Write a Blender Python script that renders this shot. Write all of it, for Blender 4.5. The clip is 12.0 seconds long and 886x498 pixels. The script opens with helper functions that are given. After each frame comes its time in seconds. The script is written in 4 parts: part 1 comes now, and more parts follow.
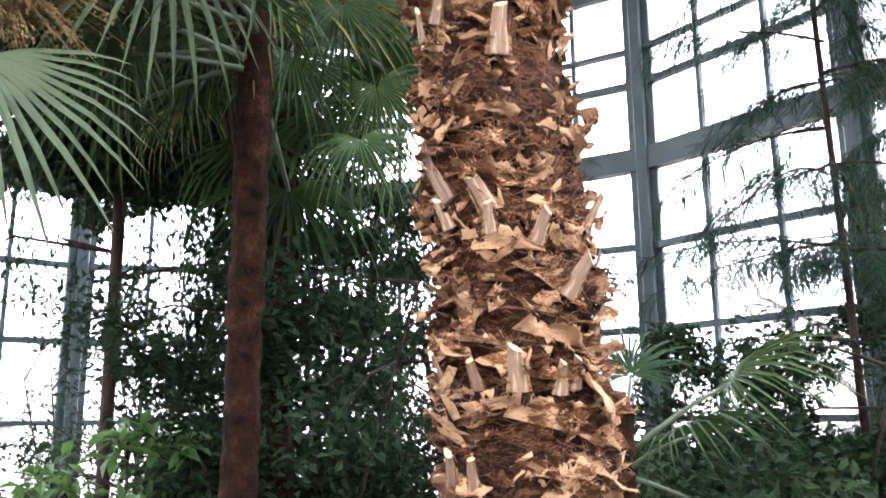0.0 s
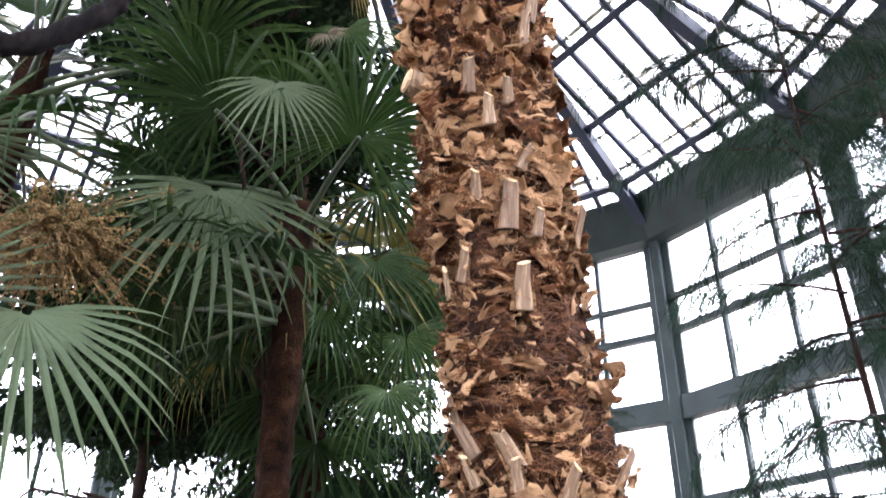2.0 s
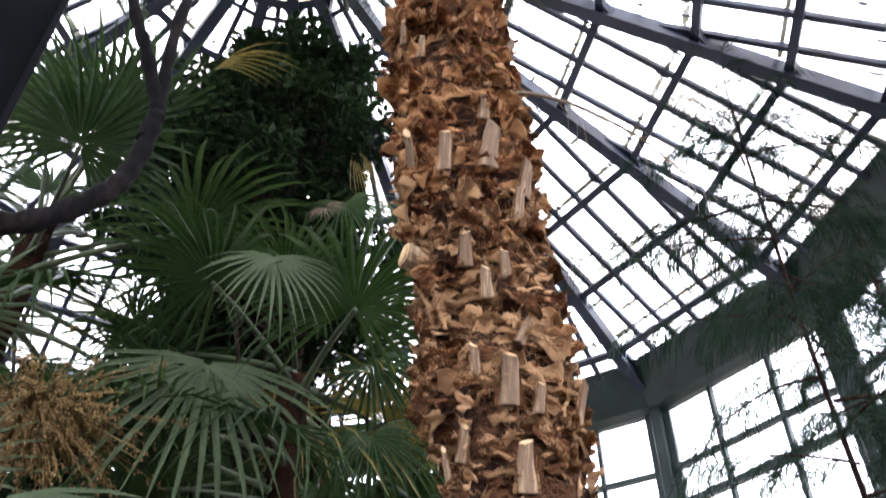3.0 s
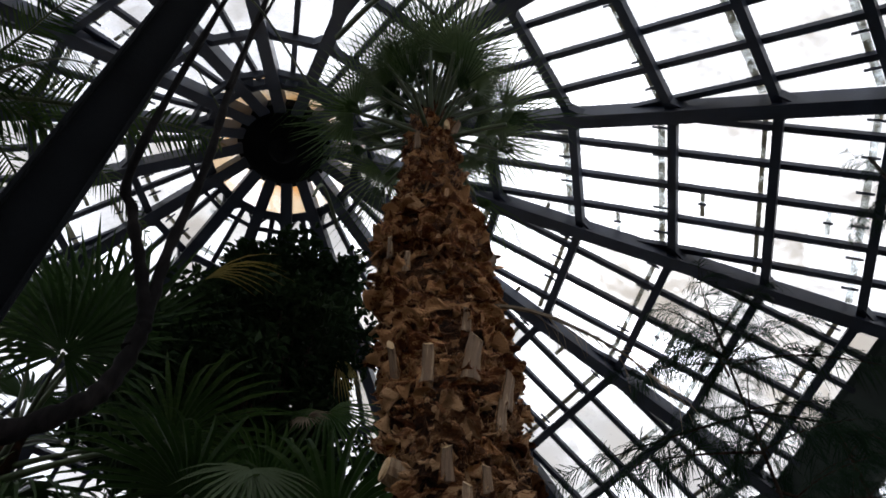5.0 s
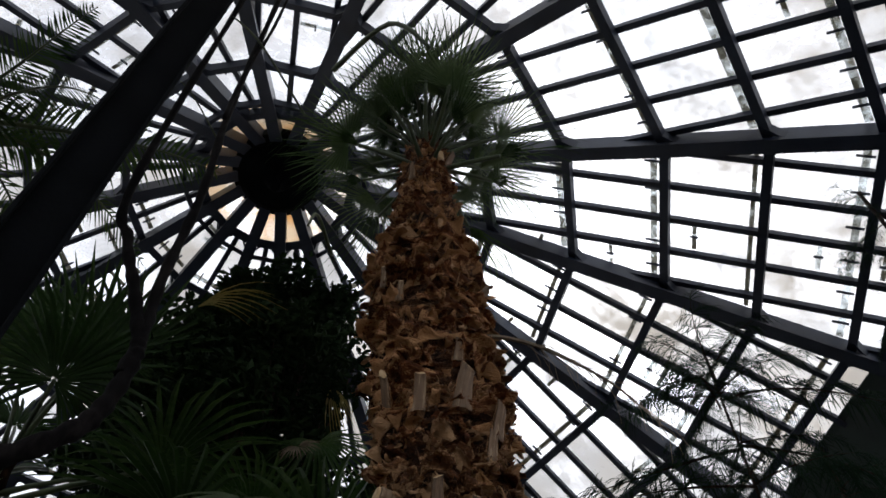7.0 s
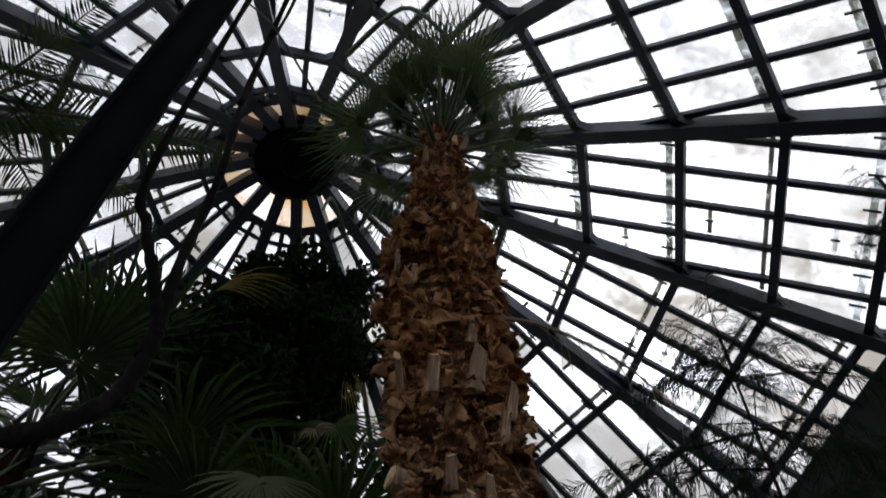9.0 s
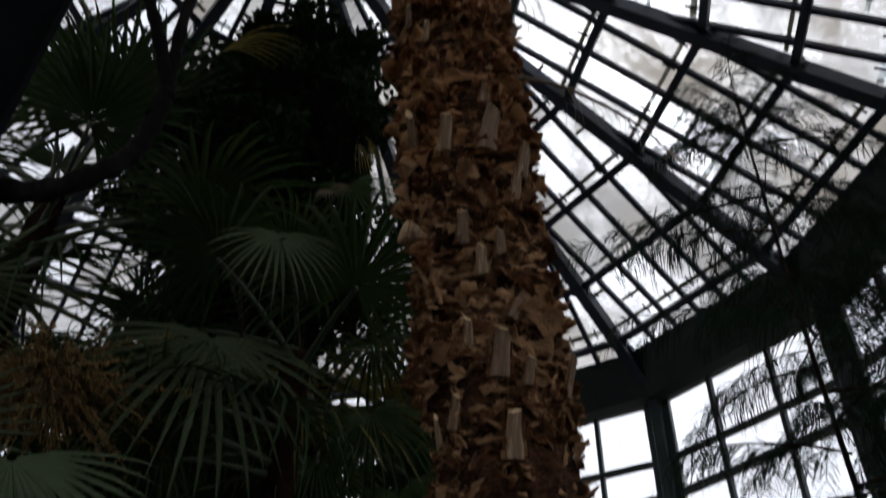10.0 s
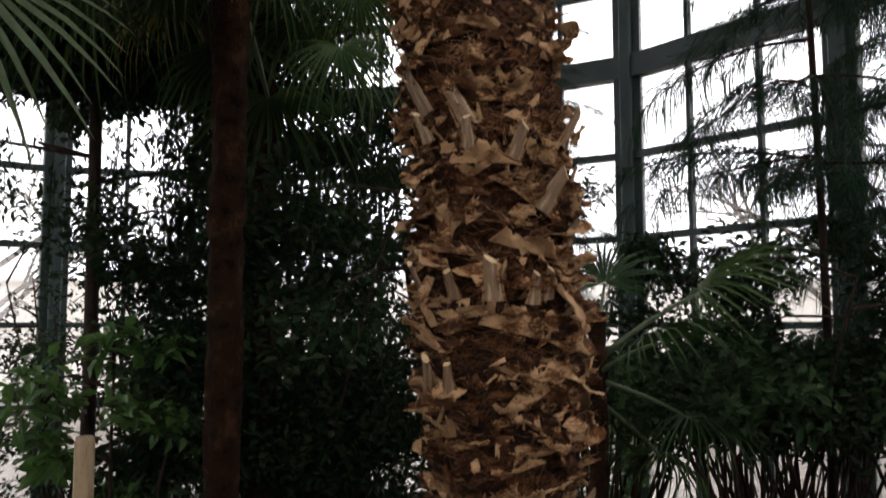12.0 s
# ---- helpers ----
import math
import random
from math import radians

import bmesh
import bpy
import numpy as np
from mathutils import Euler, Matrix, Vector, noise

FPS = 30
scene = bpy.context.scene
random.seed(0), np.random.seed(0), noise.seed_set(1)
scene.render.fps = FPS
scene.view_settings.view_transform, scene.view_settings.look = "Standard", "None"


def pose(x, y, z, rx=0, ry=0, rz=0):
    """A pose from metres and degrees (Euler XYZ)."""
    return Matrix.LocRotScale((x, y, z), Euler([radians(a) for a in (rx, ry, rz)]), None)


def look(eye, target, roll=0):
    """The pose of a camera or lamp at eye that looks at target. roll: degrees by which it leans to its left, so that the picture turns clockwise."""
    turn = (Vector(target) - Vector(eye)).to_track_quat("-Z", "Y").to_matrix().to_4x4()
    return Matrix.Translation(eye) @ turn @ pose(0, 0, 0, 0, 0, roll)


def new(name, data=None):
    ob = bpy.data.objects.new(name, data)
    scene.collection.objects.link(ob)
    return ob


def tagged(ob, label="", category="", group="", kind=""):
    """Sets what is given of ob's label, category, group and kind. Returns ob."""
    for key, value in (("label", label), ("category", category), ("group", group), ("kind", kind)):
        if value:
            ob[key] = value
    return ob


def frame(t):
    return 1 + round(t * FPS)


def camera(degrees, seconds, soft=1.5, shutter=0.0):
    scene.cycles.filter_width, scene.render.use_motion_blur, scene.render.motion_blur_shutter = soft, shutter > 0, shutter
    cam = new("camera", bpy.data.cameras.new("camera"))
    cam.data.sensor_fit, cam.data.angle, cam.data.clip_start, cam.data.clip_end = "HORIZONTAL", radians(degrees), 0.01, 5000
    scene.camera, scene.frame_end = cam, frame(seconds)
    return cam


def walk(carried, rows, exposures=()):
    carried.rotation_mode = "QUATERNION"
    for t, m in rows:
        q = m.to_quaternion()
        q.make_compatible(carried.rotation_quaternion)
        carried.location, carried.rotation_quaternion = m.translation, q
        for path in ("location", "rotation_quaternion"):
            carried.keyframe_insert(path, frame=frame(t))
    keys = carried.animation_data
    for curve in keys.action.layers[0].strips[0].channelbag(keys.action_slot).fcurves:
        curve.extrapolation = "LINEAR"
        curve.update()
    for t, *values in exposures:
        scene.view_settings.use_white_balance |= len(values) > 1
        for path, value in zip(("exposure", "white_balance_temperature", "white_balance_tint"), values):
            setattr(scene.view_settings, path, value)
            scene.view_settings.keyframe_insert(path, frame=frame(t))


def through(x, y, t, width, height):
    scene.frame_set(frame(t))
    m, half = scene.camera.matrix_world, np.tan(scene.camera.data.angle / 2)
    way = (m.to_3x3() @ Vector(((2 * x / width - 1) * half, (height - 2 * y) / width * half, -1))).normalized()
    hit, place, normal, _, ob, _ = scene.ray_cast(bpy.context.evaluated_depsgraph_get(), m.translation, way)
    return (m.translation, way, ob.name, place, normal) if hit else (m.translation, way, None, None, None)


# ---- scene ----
cam = camera(56.8, 12.0, soft=1.6, shutter=0.35)
EYE = 2.2
ROWS = [
    (0.0, -0.015, 0.025, -0.006, 0.11, 11.50, 0.47),
    (0.5, -0.019, 0.018, -0.009, 0.75, 15.50, 0.66),
    (1.0, -0.013, 0.017, -0.004, -0.37, 20.69, -0.03),
    (1.5, -0.009, 0.013, 0.006, 0.54, 24.54, -0.11),
    (2.0, -0.007, 0.014, 0.001, 2.32, 28.77, -0.27),
    (2.5, -0.008, 0.020, 0.013, 1.18, 33.15, 0.04),
    (3.0, -0.012, 0.030, 0.034, 1.95, 40.35, 0.38),
    (3.5, -0.010, 0.025, 0.036, 0.77, 44.62, 0.94),
    (3.7, -0.009, 0.023, 0.035, 0.69, 46.49, 0.92),
    (5.3, 0.001, 0.001, 0.024, 0.18, 55.62, 1.00),
    (5.5, 0.002, 0.002, 0.024, 0.02, 55.97, 0.97),
    (6.0, 0.004, -0.004, 0.014, -0.40, 56.07, 1.21),
    (6.5, 0.002, -0.008, 0.010, 0.17, 56.67, 0.79),
    (7.0, -0.000, -0.010, 0.007, -0.56, 56.80, 1.18),
    (7.2, 0.000, -0.011, 0.005, -0.50, 57.04, 1.12),
    (8.8, 0.006, -0.016, -0.014, 1.30, 56.50, -0.15),
    (9.0, 0.007, -0.017, -0.017, 1.44, 55.80, -0.30),
    (9.2, 0.009, -0.019, -0.023, 1.46, 53.30, -0.34),
    (9.5, 0.013, -0.022, -0.035, 1.30, 49.41, -0.42),
    (10.0, 0.010, -0.001, -0.030, 2.49, 39.59, -1.19),
    (10.5, 0.026, 0.007, -0.041, 1.48, 29.71, -1.32),
    (11.0, -0.011, -0.021, 0.001, -0.77, 17.52, -0.70),
    (11.5, -0.011, -0.029, 0.007, -1.19, 10.56, -0.47),
    (12.0, -0.011, -0.020, 0.000, -1.21, 4.94, 0.09),
]
EXPOSURES = [(0.0, 4.4, 6050, 28), (1.5, 4.18, 6050, 28), (2.5, 3.95, 6150, 25), (3.7, 2.9, 6250, 21), (5.3, 1.2, 6350, 18), (9.0, 1.0, 6350, 18), (10.0, 0.5, 6350, 18), (10.5, 0.35, 6600, 20), (11.5, 0.95, 6700, 20), (12.0, 2.0, 6800, 21)]
walk(cam, [(t, pose(x, y, EYE + z, 90 + pitch, 0, yaw) @ pose(0, 0, 0, 0, 0, -roll)) for t, x, y, z, yaw, pitch, roll in ROWS], EXPOSURES)

# ---- sky and sun: an overcast winter day ----
world = bpy.data.worlds.new("overcast_sky")
scene.world = world
world.use_nodes = True
wn = world.node_tree.nodes
wl = world.node_tree.links
sky = wn.new("ShaderNodeTexSky")
sky.sky_type, sky.sun_disc = "NISHITA", False
sky.sun_elevation, sky.sun_rotation = radians(55), radians(15)
sky.air_density, sky.dust_density = 1.0, 4.0
grey = wn.new("ShaderNodeHueSaturation")
grey.inputs["Saturation"].default_value = 0.18
wl.new(sky.outputs["Color"], grey.inputs["Color"])
back = next(n for n in wn if n.type == "BACKGROUND")
cover = wn.new("ShaderNodeMixRGB")
cover.inputs["Fac"].default_value = 0.6
cover.inputs["Color2"].default_value = (6.5, 6.6, 6.9, 1)
wl.new(grey.outputs["Color"], cover.inputs["Color1"])
wl.new(cover.outputs["Color"], back.inputs["Color"])
back.inputs["Strength"].default_value = 0.15

sun = new("sun", bpy.data.lights.new("sun", "SUN"))
sun.data.energy, sun.data.angle, sun.data.color = 0.7, radians(40), (1.0, 0.97, 0.93)
sun.matrix_world = look((0, 0, 30), (-2.5, -8.0, 18))


# ---- materials ----
def material(name, colours, rough=0.7, scale=8.0, detail=6.0, stretch=(1, 1, 1), bump=0.3, bump_scale=60.0, metal=0.0, vary=0.0, through=0.0, coords="Object", fine=0.35, island=False):
    """A surface with colour varied at two scales, relief, and, for leaves, light passing through."""
    m = bpy.data.materials.new(name)
    m.use_nodes = True
    n, l = m.node_tree.nodes, m.node_tree.links
    bsdf = n["Principled BSDF"]
    co = n.new("ShaderNodeTexCoord")
    mp = n.new("ShaderNodeMapping")
    mp.inputs["Scale"].default_value = stretch
    l.new(co.outputs[coords], mp.inputs["Vector"])
    big = n.new("ShaderNodeTexNoise")
    big.inputs["Scale"].default_value, big.inputs["Detail"].default_value = scale, detail
    l.new(mp.outputs["Vector"], big.inputs["Vector"])
    small = n.new("ShaderNodeTexNoise")
    small.inputs["Scale"].default_value, small.inputs["Detail"].default_value = bump_scale, 4.0
    l.new(mp.outputs["Vector"], small.inputs["Vector"])
    mix = n.new("ShaderNodeMath")
    mix.operation = "MULTIPLY_ADD"
    mix.inputs[1].default_value = fine
    l.new(small.outputs["Fac"], mix.inputs[0])
    l.new(big.outputs["Fac"], mix.inputs[2])
    last = mix.outputs[0]
    info = n.new("ShaderNodeObjectInfo")
    if vary:
        add = n.new("ShaderNodeMath")
        add.operation = "MULTIPLY_ADD"
        add.inputs[1].default_value = vary
        geo = n.new("ShaderNodeNewGeometry")
        l.new(geo.outputs["Random Per Island"] if island else info.outputs["Random"], add.inputs[0])
        l.new(last, add.inputs[2])
        last = add.outputs[0]
    ramp = n.new("ShaderNodeValToRGB")
    ramp.color_ramp.interpolation = "EASE"
    lo, hi = 0.32 + fine * 0.35, 0.68 + fine * 0.65 + vary
    for k, c in enumerate(colours):
        p = k / max(1, len(colours) - 1)
        e = ramp.color_ramp.elements[k] if k < 2 else ramp.color_ramp.elements.new(1.0)
        e.color = (*c, 1)
    for k, e in enumerate(ramp.color_ramp.elements):
        e.position = min(1.0, lo + (hi - lo) * k / max(1, len(colours) - 1)) if len(colours) > 1 else k
    if len(colours) == 1:
        ramp.color_ramp.elements[1].color = (*colours[0], 1)
    l.new(last, ramp.inputs["Fac"])
    l.new(ramp.outputs["Color"], bsdf.inputs["Base Color"])
    bsdf.inputs["Roughness"].default_value, bsdf.inputs["Metallic"].default_value = rough, metal
    if bump:
        b = n.new("ShaderNodeBump")
        b.inputs["Strength"].default_value, b.inputs["Distance"].default_value = bump, 0.01
        l.new(small.outputs["Fac"], b.inputs["Height"])
        l.new(b.outputs["Normal"], bsdf.inputs["Normal"])
    if through:
        out = n["Material Output"]
        tr = n.new("ShaderNodeBsdfTranslucent")
        l.new(ramp.outputs["Color"], tr.inputs["Color"])
        ms = n.new("ShaderNodeMixShader")
        ms.inputs[0].default_value = through
        l.new(bsdf.outputs[0], ms.inputs[1])
        l.new(tr.outputs[0], ms.inputs[2])
        l.new(ms.outputs[0], out.inputs["Surface"])
    return m


def glass(name, clean, dirt, dirt_colour, scale, low, high, vary=0.35, stain=(0.97, 0.92, 0.84)):
    """Old greenhouse glass: clear sheet with a film of lime, algae and soot."""
    m = bpy.data.materials.new(name)
    m.use_nodes = True
    n, l = m.node_tree.nodes, m.node_tree.links
    n.remove(n["Principled BSDF"])
    out = n["Material Output"]
    co = n.new("ShaderNodeTexCoord")
    info = n.new("ShaderNodeObjectInfo")
    no = n.new("ShaderNodeTexNoise")
    no.inputs["Scale"].default_value, no.inputs["Detail"].default_value, no.inputs["Distortion"].default_value = scale, 8.0, 0.6
    l.new(co.outputs["Object"], no.inputs["Vector"])
    spot = n.new("ShaderNodeTexNoise")
    spot.inputs["Scale"].default_value, spot.inputs["Detail"].default_value = scale * 9, 3.0
    l.new(co.outputs["Object"], spot.inputs["Vector"])
    a = n.new("ShaderNodeMath")
    a.operation, a.inputs[1].default_value = "MULTIPLY_ADD", 0.4
    l.new(spot.outputs["Fac"], a.inputs[0])
    l.new(no.outputs["Fac"], a.inputs[2])
    b = n.new("ShaderNodeMath")
    b.operation, b.inputs[1].default_value = "MULTIPLY_ADD", vary
    l.new(info.outputs["Random"], b.inputs[0])
    l.new(a.outputs[0], b.inputs[2])
    mr = n.new("ShaderNodeMapRange")
    mr.inputs["From Min"].default_value, mr.inputs["From Max"].default_value = low, high
    mr.inputs["To Min"].default_value, mr.inputs["To Max"].default_value = clean, dirt
    l.new(b.outputs[0], mr.inputs["Value"])
    clear = n.new("ShaderNodeBsdfTransparent")
    clear.inputs["Color"].default_value = (0.90, 0.94, 0.95, 1)
    film = n.new("ShaderNodeBsdfTranslucent")
    rust = n.new("ShaderNodeTexNoise")
    rust.inputs["Scale"].default_value, rust.inputs["Detail"].default_value = scale * 0.35, 3.0
    l.new(co.outputs["Object"], rust.inputs["Vector"])
    tint = n.new("ShaderNodeValToRGB")
    tint.color_ramp.elements[0].position, tint.color_ramp.elements[1].position = 0.45, 0.62
    tint.color_ramp.elements[0].color = (*dirt_colour, 1)
    tint.color_ramp.elements[1].color = (dirt_colour[0] * stain[0], dirt_colour[1] * stain[1], dirt_colour[2] * stain[2], 1)
    l.new(rust.outputs["Fac"], tint.inputs["Fac"])
    l.new(tint.outputs["Color"], film.inputs["Color"])
    gloss = n.new("ShaderNodeBsdfGlossy")
    gloss.inputs["Roughness"].default_value = 0.08
    m1 = n.new("ShaderNodeMixShader")
    l.new(mr.outputs["Result"], m1.inputs[0])
    l.new(clear.outputs[0], m1.inputs[1])
    l.new(film.outputs[0], m1.inputs[2])
    m2 = n.new("ShaderNodeMixShader")
    m2.inputs[0].default_value = 0.04
    l.new(m1.outputs[0], m2.inputs[1])
    l.new(gloss.outputs[0], m2.inputs[2])
    l.new(m2.outputs[0], out.inputs["Surface"])
    return m


STEEL = material("painted_steel", [(0.004, 0.0085, 0.021), (0.009, 0.0165, 0.038), (0.017, 0.028, 0.056)], rough=0.5, scale=3, bump=0.15, bump_scale=90)
COLUMN_PAINT = material("green_paint", [(0.008, 0.019, 0.018), (0.013, 0.030, 0.027), (0.022, 0.042, 0.038)], rough=0.55, scale=3, bump=0.15, bump_scale=80)
ROOF_GLASS = glass("roof_glass", 0.14, 0.85, (0.42, 0.42, 0.4), 1.9, 0.64, 1.22, vary=0.6)
STAINED_GLASS = glass("stained_glass", 0.1, 0.9, (0.55, 0.5, 0.4), 3.2, 0.62, 1.1, stain=(0.9, 0.62, 0.3))
STRIP_GLASS = glass("lap_glass", 0.05, 0.97, (0.17, 0.165, 0.13), 9.0, 0.62, 0.98)
WALL_GLASS = glass("wall_glass", 0.02, 0.25, (0.7, 0.7, 0.66), 2.0, 0.6, 1.2)
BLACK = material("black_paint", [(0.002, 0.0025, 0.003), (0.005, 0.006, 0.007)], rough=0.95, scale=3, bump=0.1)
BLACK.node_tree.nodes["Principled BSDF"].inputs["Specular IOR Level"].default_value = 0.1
# darker copy of the palm fibre, with the rear trunks' shade in its colour
SHADED_FIBRE = material("shaded_trunk_fibre", [(0.004, 0.002, 0.001), (0.016, 0.007, 0.0032), (0.04, 0.018, 0.009)], rough=0.95, scale=14, bump=1.0, bump_scale=90)
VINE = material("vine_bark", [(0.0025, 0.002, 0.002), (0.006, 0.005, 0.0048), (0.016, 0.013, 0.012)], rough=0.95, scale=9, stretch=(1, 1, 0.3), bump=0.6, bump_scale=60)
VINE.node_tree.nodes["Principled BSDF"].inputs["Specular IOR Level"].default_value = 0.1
SOIL = material("soil", [(0.02, 0.014, 0.009), (0.05, 0.035, 0.022), (0.09, 0.065, 0.04)], rough=0.95, scale=3, bump=0.8, bump_scale=40)
PLASTER = material("cream_plaster", [(0.66, 0.6, 0.5), (0.76, 0.7, 0.6), (0.8, 0.75, 0.66)], rough=0.9, scale=0.7, bump=0.2, bump_scale=20)
# plaster of the unseen panels added behind the eye to cut low light
BLOCK_WALL = material("light_block_plaster", [(0.2, 0.19, 0.17), (0.28, 0.27, 0.24), (0.34, 0.33, 0.3)], rough=0.9, scale=1.2, bump=0.3, bump_scale=30)
PLINTH = material("plinth_stone", [(0.14, 0.13, 0.11), (0.22, 0.2, 0.17)], rough=0.9, scale=2, bump=0.5, bump_scale=30)
# core fibre, its brown taken near black as shade in the husk gaps
FIBRE = material("gap_shaded_fibre", [(0.003, 0.0011, 0.0004), (0.015, 0.005, 0.0016), (0.05, 0.017, 0.0055), (0.14, 0.056, 0.019)], rough=0.95, scale=18, stretch=(1, 1, 2.6), bump=1.0, bump_scale=160, fine=0.7)
BASE = material("leaf_base_husk", [(0.03, 0.0095, 0.0026), (0.13, 0.046, 0.0135), (0.28, 0.12, 0.043), (0.48, 0.275, 0.135)], rough=0.85, scale=22, stretch=(0.8, 1, 4.5), bump=1.0, bump_scale=130, vary=0.3, fine=0.6)
BASE_RED = material("young_leaf_base", [(0.026, 0.0075, 0.002), (0.12, 0.036, 0.0095), (0.27, 0.09, 0.027), (0.46, 0.235, 0.1)], rough=0.85, scale=22, stretch=(0.8, 1, 4.5), bump=1.0, bump_scale=130, vary=0.3, fine=0.6)
SHRED_RED = material("young_shred", [(0.02, 0.006, 0.0016), (0.1, 0.03, 0.008), (0.24, 0.08, 0.024), (0.46, 0.235, 0.1)], rough=0.85, scale=20, stretch=(1, 1, 3), bump=0.8, bump_scale=130, vary=0.4, fine=0.6, island=True)
SHRED = material("husk_shred", [(0.02, 0.0065, 0.0018), (0.1, 0.036, 0.0105), (0.25, 0.105, 0.037), (0.48, 0.275, 0.135)], rough=0.85, scale=20, stretch=(1, 1, 3), bump=0.8, bump_scale=130, vary=0.45, fine=0.6, island=True)
STRAND = material("fibre_strand", [(0.03, 0.01, 0.003), (0.13, 0.05, 0.017), (0.36, 0.19, 0.085)], rough=0.9, scale=6, bump=0)
STUB = material("petiole_stub", [(0.08, 0.042, 0.019), (0.2, 0.115, 0.058), (0.4, 0.27, 0.155)], rough=0.65, scale=7, stretch=(9, 3, 1), bump=0.4, bump_scale=40, vary=0.25)
CUT = material("cut_wood", [(0.36, 0.22, 0.10), (0.55, 0.36, 0.18), (0.66, 0.48, 0.28)], rough=0.8, scale=25, bump=0.5, bump_scale=150, vary=0.2)
LEAF = material("palm_leaf", [(0.010, 0.027, 0.005), (0.022, 0.052, 0.010), (0.046, 0.084, 0.019)], rough=0.58, scale=3, stretch=(1, 1, 1), bump=0.1, bump_scale=60, vary=0.35, through=0.28)
LEAF_CROWN = material("crown_leaf", [(0.03, 0.06, 0.018), (0.065, 0.11, 0.035), (0.12, 0.17, 0.065)], rough=0.5, scale=3, bump=0.1, vary=0.3, through=0.3)
LEAF_PALE = material("palm_leaf_pale", [(0.058, 0.09, 0.038), (0.093, 0.13, 0.06), (0.145, 0.182, 0.095)], rough=0.65, scale=3, bump=0.1, bump_scale=60, vary=0.2, through=0.25)
LEAF_OLD = material("palm_leaf_yellow", [(0.10, 0.09, 0.02), (0.22, 0.17, 0.035), (0.28, 0.2, 0.07)], rough=0.6, scale=4, bump=0.1, vary=0.2, through=0.3)
LEAF_DRY = material("dry_leaf", [(0.05, 0.035, 0.02), (0.13, 0.095, 0.06), (0.22, 0.17, 0.11)], rough=0.8, scale=5, bump=0.3, vary=0.2, through=0.15)
PETIOLE = material("petiole_green", [(0.03, 0.05, 0.018), (0.07, 0.09, 0.035)], rough=0.5, scale=6, bump=0.1)
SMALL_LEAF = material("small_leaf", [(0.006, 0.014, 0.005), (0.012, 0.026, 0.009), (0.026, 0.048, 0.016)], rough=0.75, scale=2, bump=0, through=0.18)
# brighter leaf green: sunlight at the window is put into this colour
SUNLIT_LEAF = material("sunlit_leaf", [(0.028, 0.07, 0.014), (0.055, 0.12, 0.025), (0.095, 0.18, 0.038)], rough=0.45, scale=3, bump=0, through=0.4)
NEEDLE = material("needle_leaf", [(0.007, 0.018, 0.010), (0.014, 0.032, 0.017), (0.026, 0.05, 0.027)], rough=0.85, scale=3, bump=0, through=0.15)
BARK = material("bark", [(0.03, 0.02, 0.014), (0.075, 0.05, 0.035), (0.14, 0.10, 0.07)], rough=0.9, scale=6, stretch=(3, 3, 1), bump=0.9, bump_scale=40)
RED_BARK = material("red_bark", [(0.014, 0.009, 0.007), (0.03, 0.018, 0.013), (0.06, 0.036, 0.026)], rough=0.85, scale=6, stretch=(3, 3, 1), bump=0.8, bump_scale=50)
FLOWER = material("dry_flower", [(0.09, 0.052, 0.015), (0.2, 0.12, 0.038), (0.3, 0.2, 0.07)], rough=0.85, scale=10, bump=0)
POST = material("peeled_wood", [(0.22, 0.14, 0.07), (0.36, 0.25, 0.14), (0.45, 0.33, 0.2)], rough=0.75, scale=5, stretch=(6, 6, 1), bump=0.4, bump_scale=50)
for dull, level in ((SHADED_FIBRE, 0.08), (SMALL_LEAF, 0.12), (NEEDLE, 0.12), (RED_BARK, 0.12), (LEAF, 0.3), (FIBRE, 0.15), (BASE, 0.25), (BASE_RED, 0.25), (SHRED, 0.25), (SHRED_RED, 0.25)):
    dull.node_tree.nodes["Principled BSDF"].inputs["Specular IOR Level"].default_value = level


# ---- mesh helpers ----
def mesh_of(name, verts, faces, *mats, smooth=False, slots=None):
    me = bpy.data.meshes.new(name)
    me.from_pydata([tuple(v) for v in verts], [], faces)
    for m in mats:
        me.materials.append(m)
    if slots is not None:
        me.polygons.foreach_set("material_index", slots)
    if smooth:
        me.polygons.foreach_set("use_smooth", [True] * len(me.polygons))
    me.validate()
    me.update()
    return me


def part(name, me, parent, label="", m=None, kind=""):
    """One mesh object under a thing or a part."""
    ob = new(name, me)
    ob.parent = parent
    if m is not None:
        ob.matrix_local = m
    return tagged(ob, label=label, kind=kind)


def thing(name, label, category, group="", at=(0, 0, 0), kind=""):
    ob = new(name)
    ob.location = at
    ob.empty_display_size = 0.2
    return tagged(ob, label, category, group, kind)


